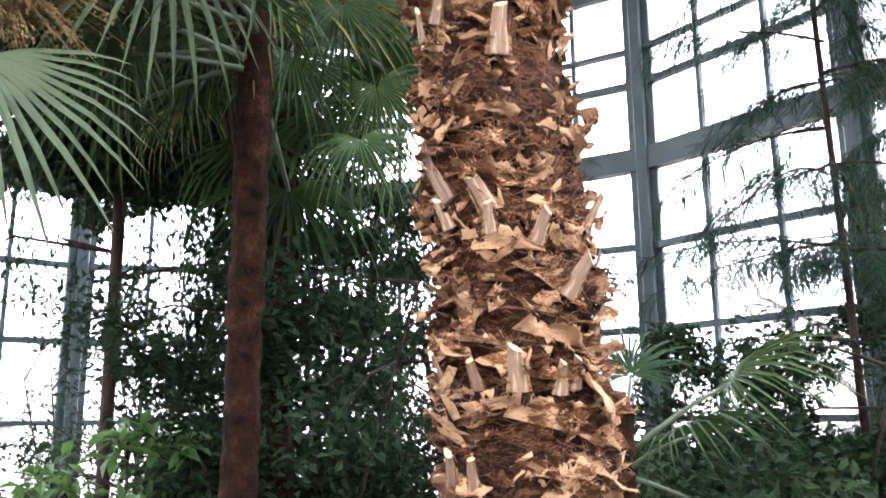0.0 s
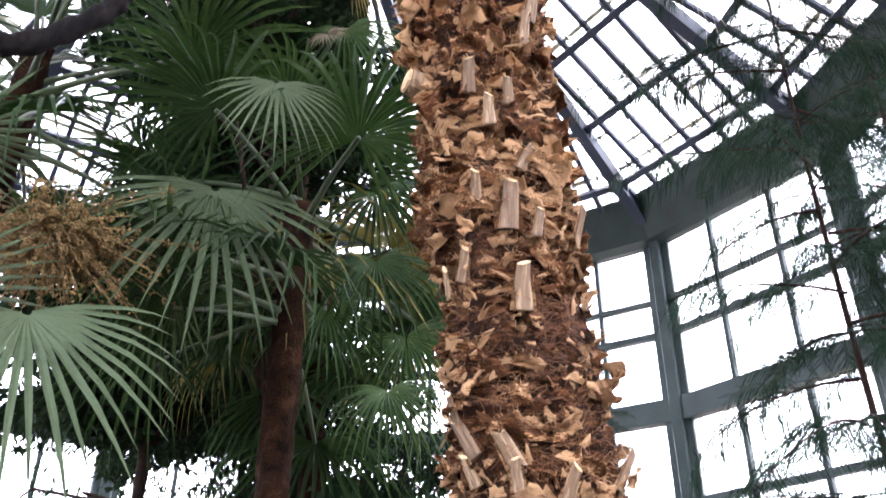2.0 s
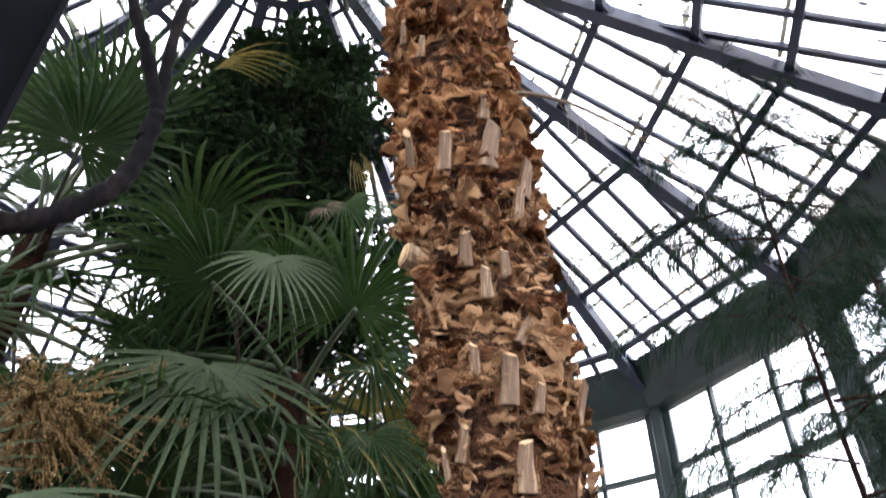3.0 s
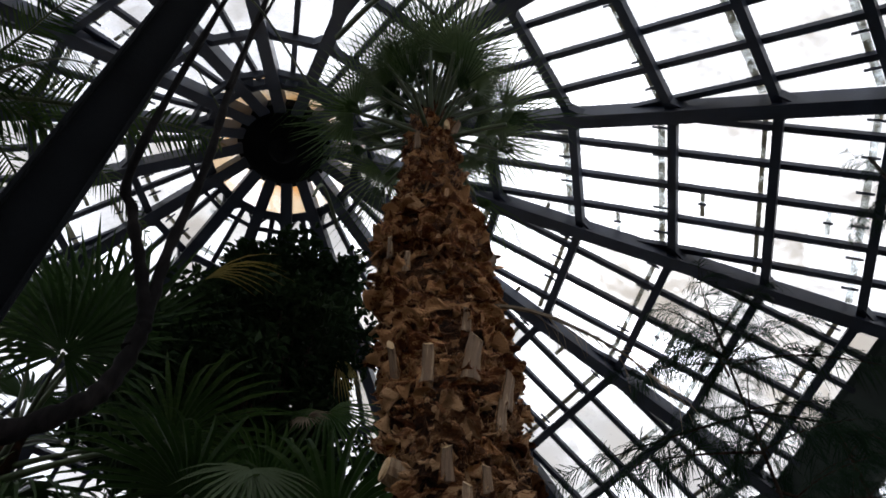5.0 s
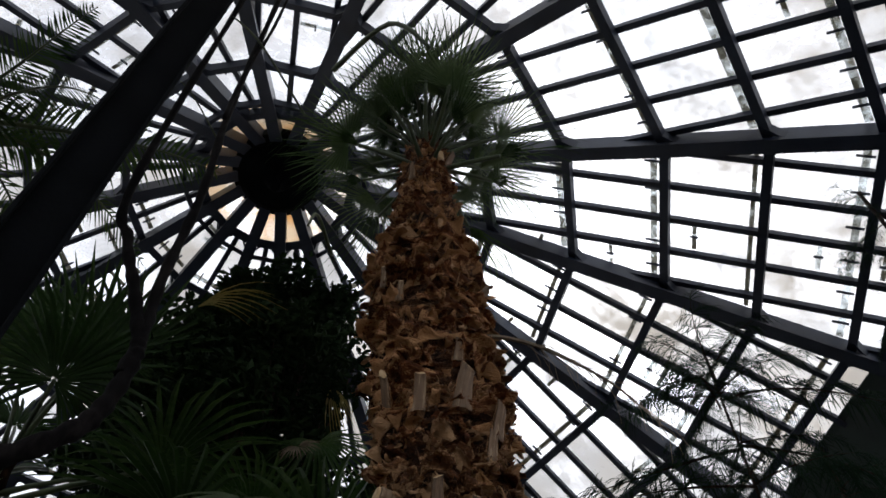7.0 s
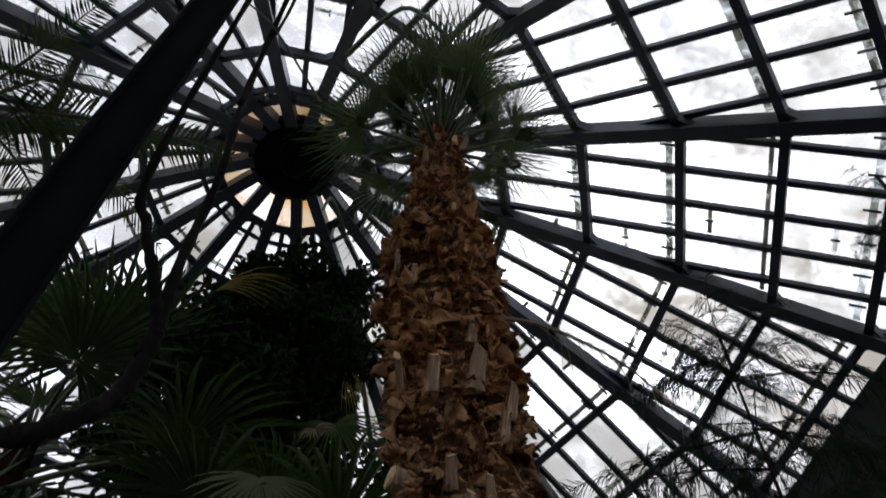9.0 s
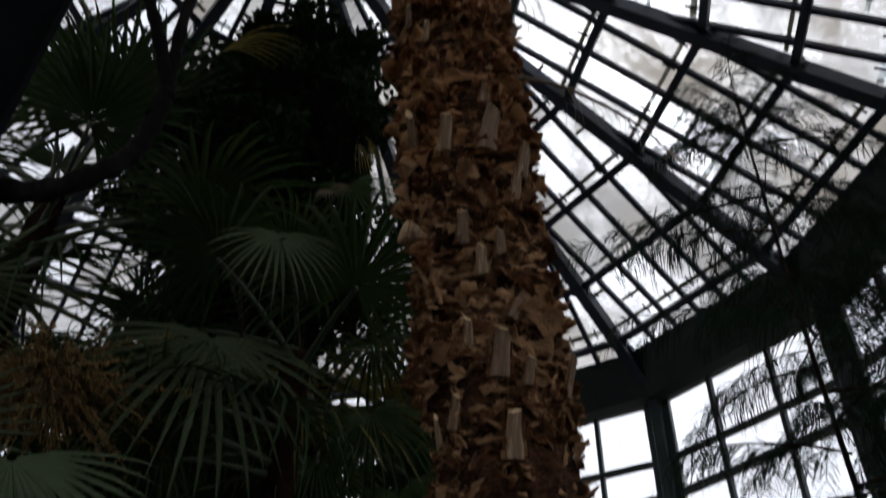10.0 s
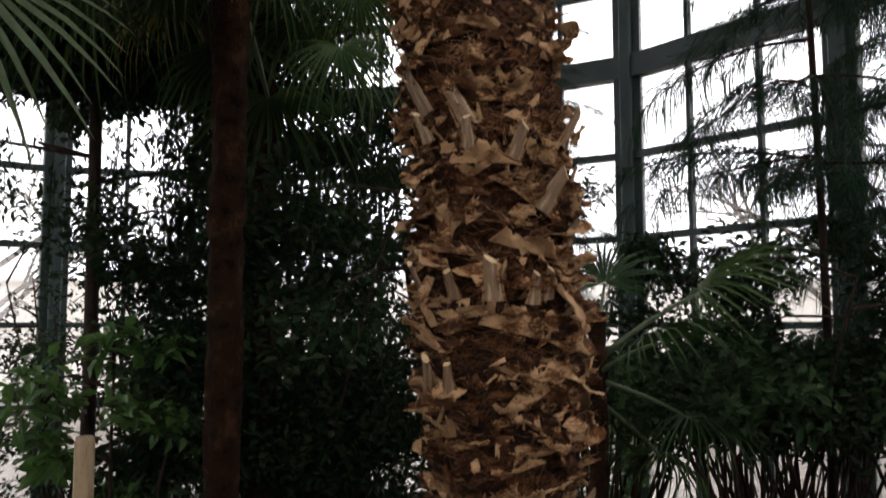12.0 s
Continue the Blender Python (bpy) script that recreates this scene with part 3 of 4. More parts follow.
def stub_mesh(seed):
    """A sawn-off leaf stalk: a ribbed, tapering slab with a pale slanting cut."""
    rnd = random.Random(seed)
    w, h, d = 0.026, 0.13, 0.014
    prof = [(-1, -0.2), (-0.93, 0.45), (-0.55, 0.7), (-0.2, 1.0), (0.25, 0.9), (0.6, 0.75), (0.97, 0.4), (1, -0.2), (0.4, -0.5), (-0.4, -0.5)]
    prof = [(x * rnd.uniform(0.92, 1.06), y * rnd.uniform(0.8, 1.15)) for x, y in prof]
    slope, bow = rnd.uniform(-0.016, 0.016), rnd.uniform(-0.006, 0.006)
    vs = []
    levels = [(-0.03, 1.22, 0), (0.03, 1.1, 0.003), (0.07, 1.0, 0.008), (0.105, 0.93, 0.013), (h, 0.9, 0.017)]
    for z, k, lean in levels:
        for x, y in prof:
            cut = slope * x - 0.012 * y if z == h else 0
            vs.append(Vector((x * w * k + bow * math.sin(z * 20), y * d * k + lean, z + cut)))
    m = len(prof)
    s = Soup()
    s.add(vs, [(j * m + i, j * m + (i + 1) % m, (j + 1) * m + (i + 1) % m, (j + 1) * m + i) for j in range(len(levels) - 1) for i in range(m)])
    s.f.append(tuple(range((len(levels) - 1) * m, len(levels) * m)))
    s.s.append(1)
    for side in (-1, 1):
        tall = rnd.uniform(0.06, 0.115)
        q = [Vector((side * x * w, y * d, z)) for x, y, z in ((1.0, -0.3, -0.03), (1.75, -0.2, -0.03), (1.05, 0.1, 0.03), (1.5, 0.35, 0.025), (1.1, 0.5, tall * 0.7), (1.3, 0.75, tall * 0.62), (1.2, 0.9, tall))]
        back_side = [p - Vector((0, 0.0025, 0)) for p in q]
        fs = [(0, 1, 3, 2), (2, 3, 5, 4), (4, 5, 6)]
        s.add(q + back_side, fs + [tuple(i + 7 for i in reversed(f)) for f in fs] + [(1, 8, 10, 3), (3, 10, 12, 5), (5, 12, 13, 6)], 2)
    return s.mesh("leaf_stub", STUB, CUT, BASE)


def on_trunk(angle, z, lift, tilt=0, twist=0, size=1.0, wide=1.0):
    """The pose of a piece that stands on the trunk with y outwards."""
    p = trunk_point(angle, z, lift)
    out = Vector((math.cos(angle), math.sin(angle), 0))
    side = Vector((0, 0, 1)).cross(out)
    m = Matrix((side.to_4d(), out.to_4d(), Vector((0, 0, 1, 0)), (0, 0, 0, 1))).transposed()
    m[0][3] = m[1][3] = m[2][3] = 0
    m[3][0] = m[3][1] = m[3][2] = 0
    m[3][3] = 1
    return Matrix.Translation(p) @ m @ Euler((radians(-tilt), radians(twist), 0)).to_matrix().to_4x4() @ Matrix.Diagonal((size * wide, size, size, 1))


def build_palm():
    rnd = random.Random(7)
    palm = thing("palm_tree", "tall shaggy palm with sawn leaf stubs and brown fibre", "palm tree", at=(0.2, TRUNK_Y, 0))
    inv = Matrix.Translation((-0.2, -TRUNK_Y, 0))
    s = Soup()
    na, nz = 120, 520
    z0, z1 = -0.05, 5.69
    vs = []
    for j in range(nz + 1):
        z = z0 + (z1 - z0) * j / nz
        for i in range(na):
            a = 2 * math.pi * i / na
            p = trunk_point(a, z)
            q = Vector((math.cos(a) * 2.2, math.sin(a) * 2.2, z * 9.0 + 0.6 * noise.noise(Vector((math.cos(a) * 2, math.sin(a) * 2, z * 4)))))
            lift = 0.020 * noise.noise(q * 1.3) + 0.016 * (0.5 - abs(noise.noise(q * 2.7))) + 0.010 * (0.4 - abs(noise.noise(Vector((q.x * 4, q.y * 4, q.z * 2.2))))) + 0.005 * noise.noise(q * 8.0)
            vs.append(trunk_point(a, z, lift + collar(a, z) - 0.026))
    fs = [(j * na + i, j * na + (i + 1) % na, (j + 1) * na + (i + 1) % na, (j + 1) * na + i) for j in range(nz) for i in range(na)]
    fs.append(tuple(range(nz * na, (nz + 1) * na)))
    s.add(vs, fs)
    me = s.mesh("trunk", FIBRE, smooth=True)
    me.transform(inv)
    trunk = part("trunk", me, palm, "trunk wrapped in brown woven fibre, darkened for shade between the husks")
    husks = [husk(i, BASE) for i in range(24)]
    young = [husk(i, BASE_RED) for i in range(24)]
    made, far, far_red = 0, Soup(), Soup()
    turn = 0.0
    z = 0.25
    golden = 2.399963
    while z < 5.50:
        r = between(RADII, z)
        a = turn % (2 * math.pi)
        turn += golden
        z += 0.0016 if z > 1.5 else 0.03
        zz = z + rnd.uniform(-0.03, 0.03)
        a += rnd.uniform(-0.2, 0.2)
        if not 0.25 < collar_phase(a, zz) < 0.97:
            continue
        size = min(1.25, r / 0.155) * rnd.uniform(0.65, 1.2) * between([(1.5, 0.72), (2.9, 0.76), (3.8, 0.9)], zz)
        m = inv @ on_trunk(a, zz, rnd.uniform(-0.024, 0.002) + collar(a, zz), rnd.uniform(0, 26), rnd.gauss(0, 19) + (180 if rnd.random() < 0.2 else 0), size, rnd.uniform(0.7, 1.15))
        front = math.sin(a) < 0.25 and zz > 1.5
        fresh = zz > rnd.uniform(3.2, 4.1)
        me = (young if fresh else husks)[rnd.randrange(24)]
        if front and made < 300 and rnd.random() < 0.3:
            made += 1
            part("leaf_base", me, trunk, m=m)
        else:
            (far_red if fresh else far).add([m @ v.co for v in me.vertices], [tuple(p.vertices) for p in me.polygons])
    part("leaf_base", far.mesh("leaf_base", SHRED, smooth=True), trunk, kind="stuff")
    part("leaf_base", far_red.mesh("leaf_base", SHRED_RED, smooth=True), trunk, kind="stuff")
    shreds = Soup()
    for _ in range(700):
        a, zz = rnd.uniform(math.pi * 0.85, math.pi * 2.15), rnd.uniform(1.5, 5.56)
        k = between(RADII, zz) / 0.16
        m = inv @ on_trunk(a, zz, rnd.uniform(-0.01, 0.010), rnd.uniform(0, 60), rnd.gauss(0, 35) + (180 if rnd.random() < 0.5 else 0), k, rnd.uniform(0.8, 1.8))
        vs, fs = torn_sheet(rnd, rnd.uniform(0.003, 0.013), rnd.uniform(0.015, 0.055), rnd.uniform(-0.005, 0.02), 5, 3)
        shreds.add([m @ v for v in vs], fs)
    part("shred", shreds.mesh("shred", SHRED, smooth=True), trunk, "torn scraps of brown leaf sheath", kind="stuff")
    stubs = [stub_mesh(i) for i in range(4)]
    for a, zz, size, tilt, twist in STUBS:
        part("leaf_stub", stubs[rnd.randrange(4)], trunk, "pale sawn leaf stalk", inv @ on_trunk(radians(a), zz, 0.012, tilt, twist, 0.85 * size, 1.0))
    for _ in range(14):
        a, zz = rnd.uniform(math.pi, 2 * math.pi), rnd.uniform(1.5, 5.30)
        part("leaf_stub", stubs[rnd.randrange(4)], trunk, "brown sawn leaf stalk", inv @ on_trunk(a, zz, rnd.uniform(-0.004, 0.008), rnd.uniform(5, 30), rnd.uniform(-40, 40), rnd.uniform(0.3, 0.6)))
    for zz, tall_k, x, y in ((5.37, 1.0, 0.015, 1.585),):
        o = Soup()
        ring = [(0.012 * math.cos(k * math.pi / 7), 0.034 * math.sin(k * math.pi / 7)) for k in range(14)]
        vs = [Vector((x + a * g, y + dy, zz + b * g)) for dy, g in ((0.03, 1.15), (-0.004, 1.05), (-0.012, 0.9)) for a, b in ring]
        o.add(vs, [(j * 14 + k, j * 14 + (k + 1) % 14, (j + 1) * 14 + (k + 1) % 14, (j + 1) * 14 + k) for j in range(2) for k in range(14)] + [tuple(range(28, 42))])
        me = o.mesh("leaf_stub", CUT)
        me.transform(inv)
        part("leaf_stub", me, trunk, "pale oval cut face of a leaf stalk")
    o = Soup()
    o.tube([Vector((-0.020, 1.700, 3.549)), Vector((-0.120, 1.655, 3.568)), Vector((-0.165, 1.625, 3.575))], [0.04, 0.037, 0.034], 11)
    me = o.mesh("leaf_stub", STUB, smooth=False)
    me.transform(inv)
    stump = part("leaf_stub", me, trunk, "thick pale stump of a sawn stalk")
    o = Soup()
    o.tube([Vector((-0.163, 1.626, 3.575)), Vector((-0.169, 1.623, 3.576))], [0.031, 0.029], 9)
    me = o.mesh("cut_face", CUT)
    me.transform(inv)
    part("cut_face", me, trunk)
    f = Soup()
    for _ in range(16000):
        a, zz = rnd.uniform(math.pi * 0.9, math.pi * 2.1), 5.56 - 4.01 * rnd.random() ** 1.5
        p = trunk_point(a, zz, collar(a, zz) + rnd.uniform(-0.024, 0.004))
        out = Vector((math.cos(a), math.sin(a), 0))
        side = Vector((-math.sin(a), math.cos(a), 0))
        ang = rnd.gauss(0, 0.4) if rnd.random() < 0.7 else rnd.uniform(-1.6, 1.6)
        d = side * math.cos(ang) + Vector((0, 0, 1)) * math.sin(ang)
        length, w = rnd.uniform(0.02, 0.09), rnd.uniform(0.0003, 0.0008)
        e = d.cross(out)
        pts = []
        kink = rnd.uniform(-0.3, 0.6)
        for t in (0, 0.5, 1):
            pts.append(p + d * length * (t - 0.5) + out * (kink * length * 0.5 * t * t - 0.004) + e * rnd.uniform(-0.15, 0.15) * length)
        f.add([pts[0] - e * w, pts[0] + e * w, pts[1] + e * w, pts[1] - e * w, pts[2] + e * w * 0.4, pts[2] - e * w * 0.4], [(0, 1, 2, 3), (3, 2, 4, 5)])
    me = f.mesh("fibre", STRAND)
    me.transform(inv)
    part("fibre", me, trunk, "loose brown fibre strands", kind="stuff")
    dead = Soup()
    pts = [p - Vector((0.2, TRUNK_Y, 0)) for p in curve_points([(0.100, 1.580, 4.111), (0.150, 1.560, 4.123), (0.270, 1.560, 4.086), (0.390, 1.570, 4.012), (0.500, 1.590, 3.928), (0.590, 1.610, 3.812)], 5)]
    dead.tube(pts, [0.010 * (1 - 0.85 * i / len(pts)) for i in range(len(pts))], 6)
    for i in range(9, len(pts)):
        for _ in range(2):
            e = pts[i] + Vector((rnd.uniform(0.0, 0.09), rnd.uniform(-0.05, 0.05), rnd.uniform(-0.16, -0.05)))
            dead.tube([pts[i], pts[i].lerp(e, 0.5) + Vector((0.015, 0, 0.01)), e], [0.0014, 0.001, 0.0005], 3, closed=False)
    part("dead_frond", dead.mesh("dead_frond", LEAF_DRY), palm, "dry brown leaf stalk with thread-like leaflets")
    top = Vector((between(AXIS_X, 5.63), TRUNK_Y, 5.59)) - Vector((0.2, TRUNK_Y, 0))
    for i in range(46):
        yaw = i * 137.5
        pitch = 72 - i * 1.05 + rnd.uniform(-16, 16)
        leaf_on(palm, "crown", LEAF_CROWN, top + Vector((0.05 * math.cos(radians(yaw)), 0.05 * math.sin(radians(yaw)), 0.16 - 0.005 * i)), yaw, pitch, rnd.uniform(-40, 40), rnd.uniform(0.58, 0.93), i)
    for i in range(22):
        yaw = i * 137.5 + 60
        leaf_on(palm, "crown", LEAF, top + Vector((0.03 * math.cos(radians(yaw)), 0.03 * math.sin(radians(yaw)), 0.12)), yaw, rnd.uniform(45, 86), rnd.uniform(-60, 60), rnd.uniform(0.4, 0.62), i)
    for i in range(9):
        yaw = i * 41 + 10
        leaf_on(palm, "wisp", LEAF, top + Vector((0.05 * math.cos(radians(yaw)), 0.05 * math.sin(radians(yaw)), -0.1 - 0.01 * i)), yaw, rnd.uniform(-8, 14), rnd.uniform(-30, 30), rnd.uniform(0.7, 1.0), i)
    return palm


# leaf stubs: angle round the trunk, height, size, tilt, twist
STUBS = [
    (263, 2.25, 0.61, 12, -3),
    (273, 2.91, 0.72, 12, 2),
    (212, 2.68, 0.55, 25, 25),
    (224, 2.56, 0.45, 18, -10),
    (298, 2.25, 0.45, 12, -5),
    (254, 2.54, 0.45, 8, 0),
    (283, 2.52, 0.51, 20, 15),
    (216, 2.07, 0.60, 15, 20),
    (233, 2.07, 0.46, 12, 8),
    (238, 2.25, 0.45, 25, 0),
    (206, 2.27, 0.45, 25, 10),
    (288, 2.24, 0.45, 15, 0),
    (272, 3.10, 0.82, 10, 2),
    (252, 3.17, 0.48, 15, 4),
    (268, 3.37, 0.53, 15, 0),
    (255, 3.47, 0.63, 15, 8),
    (284, 3.43, 0.49, 12, -8),
    (231, 2.99, 0.55, 12, 25),
    (292, 3.08, 0.45, 15, 0),
    (333, 3.09, 0.75, 18, -22),
    (214, 2.97, 0.45, 20, 30),
    (248, 3.80, 0.82, 15, 12),
    (284, 3.80, 1.0, 12, 8),
    (217, 3.84, 0.92, 25, 35),
    (314, 3.73, 0.79, 15, -6),
    (304, 3.64, 0.61, 12, -4),
    (287, 3.98, 0.55, 15, -2),
    (241, 4.29, 0.5, 15, 20),
    (243, 5.22, 0.6, 20, 15),
    (338, 5.44, 0.7, 20, -5),
    (224, 4.41, 0.55, 15, 25),
]

build_palm()


def fan_palm(name_label, at, crown_z, leaves, trunk_r, seed, spread_low=-50, size=1.0, mats=None, kinds=("big", "hang", "stiff"), group="fan palms", top_pitch=80, bare=0):
    """A bushy fan palm: a fibrous trunk and leaves on long stalks all round, but for a bare side towards +x."""
    rnd = random.Random(seed)
    tree = thing("fan_palm", name_label, "palm tree", group, at)
    s = Soup()
    na, nz = 24, 70
    vs = []
    for j in range(nz + 1):
        z = crown_z * j / nz
        for i in range(na):
            a = 2 * math.pi * i / na
            q = Vector((math.cos(a), math.sin(a), z * 7))
            r = trunk_r * (1 + 0.35 * noise.noise(q * 2.1 + Vector((seed, 0, 0))) + 0.2 * abs(noise.noise(q * 5)))
            vs.append(Vector((r * math.cos(a), r * math.sin(a), z)))
    fs = [(j * na + i, j * na + (i + 1) % na, (j + 1) * na + (i + 1) % na, (j + 1) * na + i) for j in range(nz) for i in range(na)]
    fs.append(tuple(range(nz * na, (nz + 1) * na)))
    s.add(vs, fs)
    part("trunk", s.mesh("trunk", SHADED_FIBRE, smooth=True), tree, "dark brown fibrous trunk, shade put into its colour")
    mats = mats or [LEAF]
    for i in range(leaves):
        t = i / leaves
        yaw = i * 137.5 + rnd.uniform(-15, 15)
        pitch = top_pitch - (top_pitch - spread_low) * t ** 0.8 + rnd.uniform(-10, 10)
        z = crown_z + 0.1 - 0.75 * t + rnd.uniform(-0.05, 0.05)
        kind = kinds[2 % len(kinds)] if pitch > 40 else kinds[0] if pitch > -5 else kinds[1 % len(kinds)]
        mat = mats[rnd.randrange(len(mats))]
        twist, grown = rnd.uniform(-35, 35), size * rnd.uniform(0.8, 1.2)
        if abs((yaw + 180) % 360 - 180) >= bare:
            leaf_on(tree, kind, mat, (0.03 * math.cos(radians(yaw)), 0.03 * math.sin(radians(yaw)), z), yaw, pitch, twist, grown, i)
    return tree


DARKS = [LEAF]
left_palm = fan_palm("bushy fan palm with drooping grey-green leaves", (-0.78, 3.15, 0), 4.15, 34, 0.062, 3, mats=DARKS, spread_low=-12, top_pitch=22, bare=48)
dark_palm = fan_palm("fan palm with long stiff dark leaves", (-1.95, 2.75, 0), 4.77, 23, 0.06, 5, mats=DARKS, spread_low=-25)
low_palm = fan_palm("low fan palm with pale grey-green leaves", (-1.95, 2.35, 0), 3.41, 6, 0.06, 8, spread_low=45, mats=[LEAF_PALE, LEAF], size=1.05)
old_palm = fan_palm("fan palm hung with old yellowed leaves", (-0.85, 4.2, 0), 4.66, 26, 0.05, 12, top_pitch=35, spread_low=-20, mats=[LEAF, LEAF, LEAF_OLD])
bed_palm = fan_palm("small fan palm with drooping leaves in the bed", (0.62, 3.0, 0), 2.23, 0, 0.03, 15, mats=[LEAF])


def hanging_leaf(tree, hub, tip, face, mat, size=1.0, kind="hang", variant=0, label=""):
    """A leaf whose blade opens at hub, points to tip and shows its upper side towards face."""
    hub = Vector(hub)
    x = (Vector(tip) - hub).normalized()
    z = Vector(face) - hub
    z = (z - x * z.dot(x)).normalized()
    y = z.cross(x)
    rot = Matrix((x, y, z)).transposed().to_4x4()
    stem = {"fold": 0.5, "hang": 0.55, "drape": 0.55, "big": 0.62, "stiff": 0.55, "small": 0.4, "crown": 0.36}[kind]
    start = hub - rot.to_3x3() @ Vector((stem, 0, -0.15 * stem)) * size
    leaf = leaf_on(tree, kind, mat, (0, 0, 0), 0, 0, variant=variant, label=label)
    leaf.matrix_local = Matrix.Translation(start - tree.location) @ rot @ Matrix.Diagonal((size, size, size, 1))
    end = hub - tree.location
    root = Vector((0, 0, min(end.z - 0.15, 4.1)))
    knee = root.lerp(end, 0.6) + Vector((0, 0, 0.12))
    s = Soup()
    pts = curve_points([root, knee, end], 6)
    s.tube(pts, [0.012 - 0.005 * k / len(pts) for k in range(len(pts))], 6)
    me = s.mesh("petiole", PETIOLE, smooth=True)
    me.transform(leaf.matrix_local.inverted())
    leaf.children[0].data = me
    return leaf


hanging_leaf(left_palm, (-0.94, 2.49, 3.83), (-0.90, 2.43, 3.21), (0.1, 0.2, 3.45), LEAF_PALE, 1.05, "drape", label="pale grey-green fan leaf hanging down")
hanging_leaf(left_palm, (-0.64, 2.08, 3.97), (-0.56, 2.03, 3.53), (0.1, 0.2, 3.6), LEAF_PALE, 0.53, "drape", variant=1)
hanging_leaf(low_palm, (-1.26, 2.07, 3.15), (-1.05, 2.00, 2.67), (0, 0.1, 2.89), LEAF_PALE, 0.95, "drape", variant=2)
hanging_leaf(left_palm, (-0.34, 3.03, 3.24), (-0.26, 2.7, 2.75), (-0.5, 1.2, 6), LEAF, 0.62, variant=1)
hanging_leaf(left_palm, (-0.44, 3.26, 3.93), (-0.33, 3.11, 3.45), (0, 0, 4.38), LEAF, 0.85, variant=1)
hanging_leaf(left_palm, (-0.66, 3.31, 3.72), (-0.63, 3.21, 3.25), (0, 0, 3.77), LEAF, 0.8, variant=2)
hanging_leaf(left_palm, (-0.31, 3.41, 3.62), (-0.17, 3.32, 3.15), (0, 0, 3.77), LEAF, 0.75, variant=0)
hanging_leaf(left_palm, (-1.00, 3.21, 3.77), (-1.04, 3.11, 3.34), (0, 0, 3.77), LEAF, 0.8, variant=1)
hanging_leaf(left_palm, (-0.60, 2.96, 5.04), (-0.39, 2.86, 4.53), (0.1, 0.2, 4.49), LEAF, 0.8, variant=0)
hanging_leaf(left_palm, (-0.46, 3.31, 4.32), (-0.28, 3.21, 3.77), (0.1, 0.2, 3.62), LEAF, 0.8, variant=2)
hanging_leaf(left_palm, (-1.14, 2.32, 5.29), (-0.81, 2.46, 5.70), (-1.2, 1.9, 7.30), LEAF_OLD, 0.75, "fold", 1, label="yellowed old leaf")
hanging_leaf(dark_palm, (-1.86, 2.51, 5.20), (-2.13, 2.29, 5.67), (0, 0, 3.25), LEAF, 1.1, "stiff", 1)
hanging_leaf(dark_palm, (-1.45, 2.48, 5.11), (-1.42, 2.27, 5.63), (0, 0, 3.26), LEAF, 1.1, "stiff", 2)
hanging_leaf(old_palm, (-0.58, 2.97, 5.44), (-0.44, 2.92, 4.99), (0, 0, 3.34), LEAF_OLD, 0.55, "fold", 1)
hanging_leaf(old_palm, (-0.34, 3.71, 4.99), (-0.23, 3.51, 4.54), (0, 0, 3.29), LEAF_OLD, 0.55, "fold", 2)
hanging_leaf(left_palm, (-0.67, 2.86, 4.92), (-0.55, 2.71, 4.64), (0, 0, 3.27), LEAF_DRY, 0.35, "small", 0)


for k, (z, yaw, pitch, size) in enumerate(((2.05, -8, 42, 0.82), (2.0, -62, 30, 0.6), (2.05, 195, 40, 0.6), (1.98, -30, -12, 0.62), (1.9, 20, -30, 0.6), (2.1, 70, 55, 0.6))):
    leaf_on(bed_palm, "hang", LEAF, (0, 0, z), yaw, pitch, 0, size, k)


# ---- a slender feather palm beyond the post ----
def frond(seed, length, droop):
    """A feather leaf along +x: (rachis, leaflets)."""
    rnd = random.Random(seed)
    stem, green = Soup(), Soup()
    pts = [Vector((length * t * (1 - 0.12 * droop * t), 0.03 * math.sin(4 * t + seed), length * (0.30 * t - droop * t * t))) for t in [k / 16 for k in range(17)]]
    stem.tube(pts, [0.014 * (1 - 0.85 * k / 16) for k in range(17)], 6)
    n = 46
    for k in range(n):
        t = 0.16 + 0.83 * k / n
        i = min(15, int(t * 16))
        p = pts[i].lerp(pts[i + 1], t * 16 - i)
        ax = (pts[i + 1] - pts[i]).normalized()
        for side in (-1, 1):
            l = length * 0.19 * math.sin(math.pi * min(0.97, 0.2 + 0.8 * t)) ** 0.6 * rnd.uniform(0.85, 1.15)
            d = (ax * rnd.uniform(0.45, 0.75) + Vector((0, side, rnd.uniform(-0.45, 0.1)))).normalized()
            w = ax * 0.007
            mid, tip = p + d * l * 0.5, p + d * l - Vector((0, 0, 0.22 * l))
            green.add([p - w * 0.5, p + w * 0.5, mid + w, tip, mid - w], [(0, 1, 2, 4), (4, 2, 3)])
    return stem.mesh("rachis", PETIOLE, smooth=True), green.mesh("leaflet", LEAF)


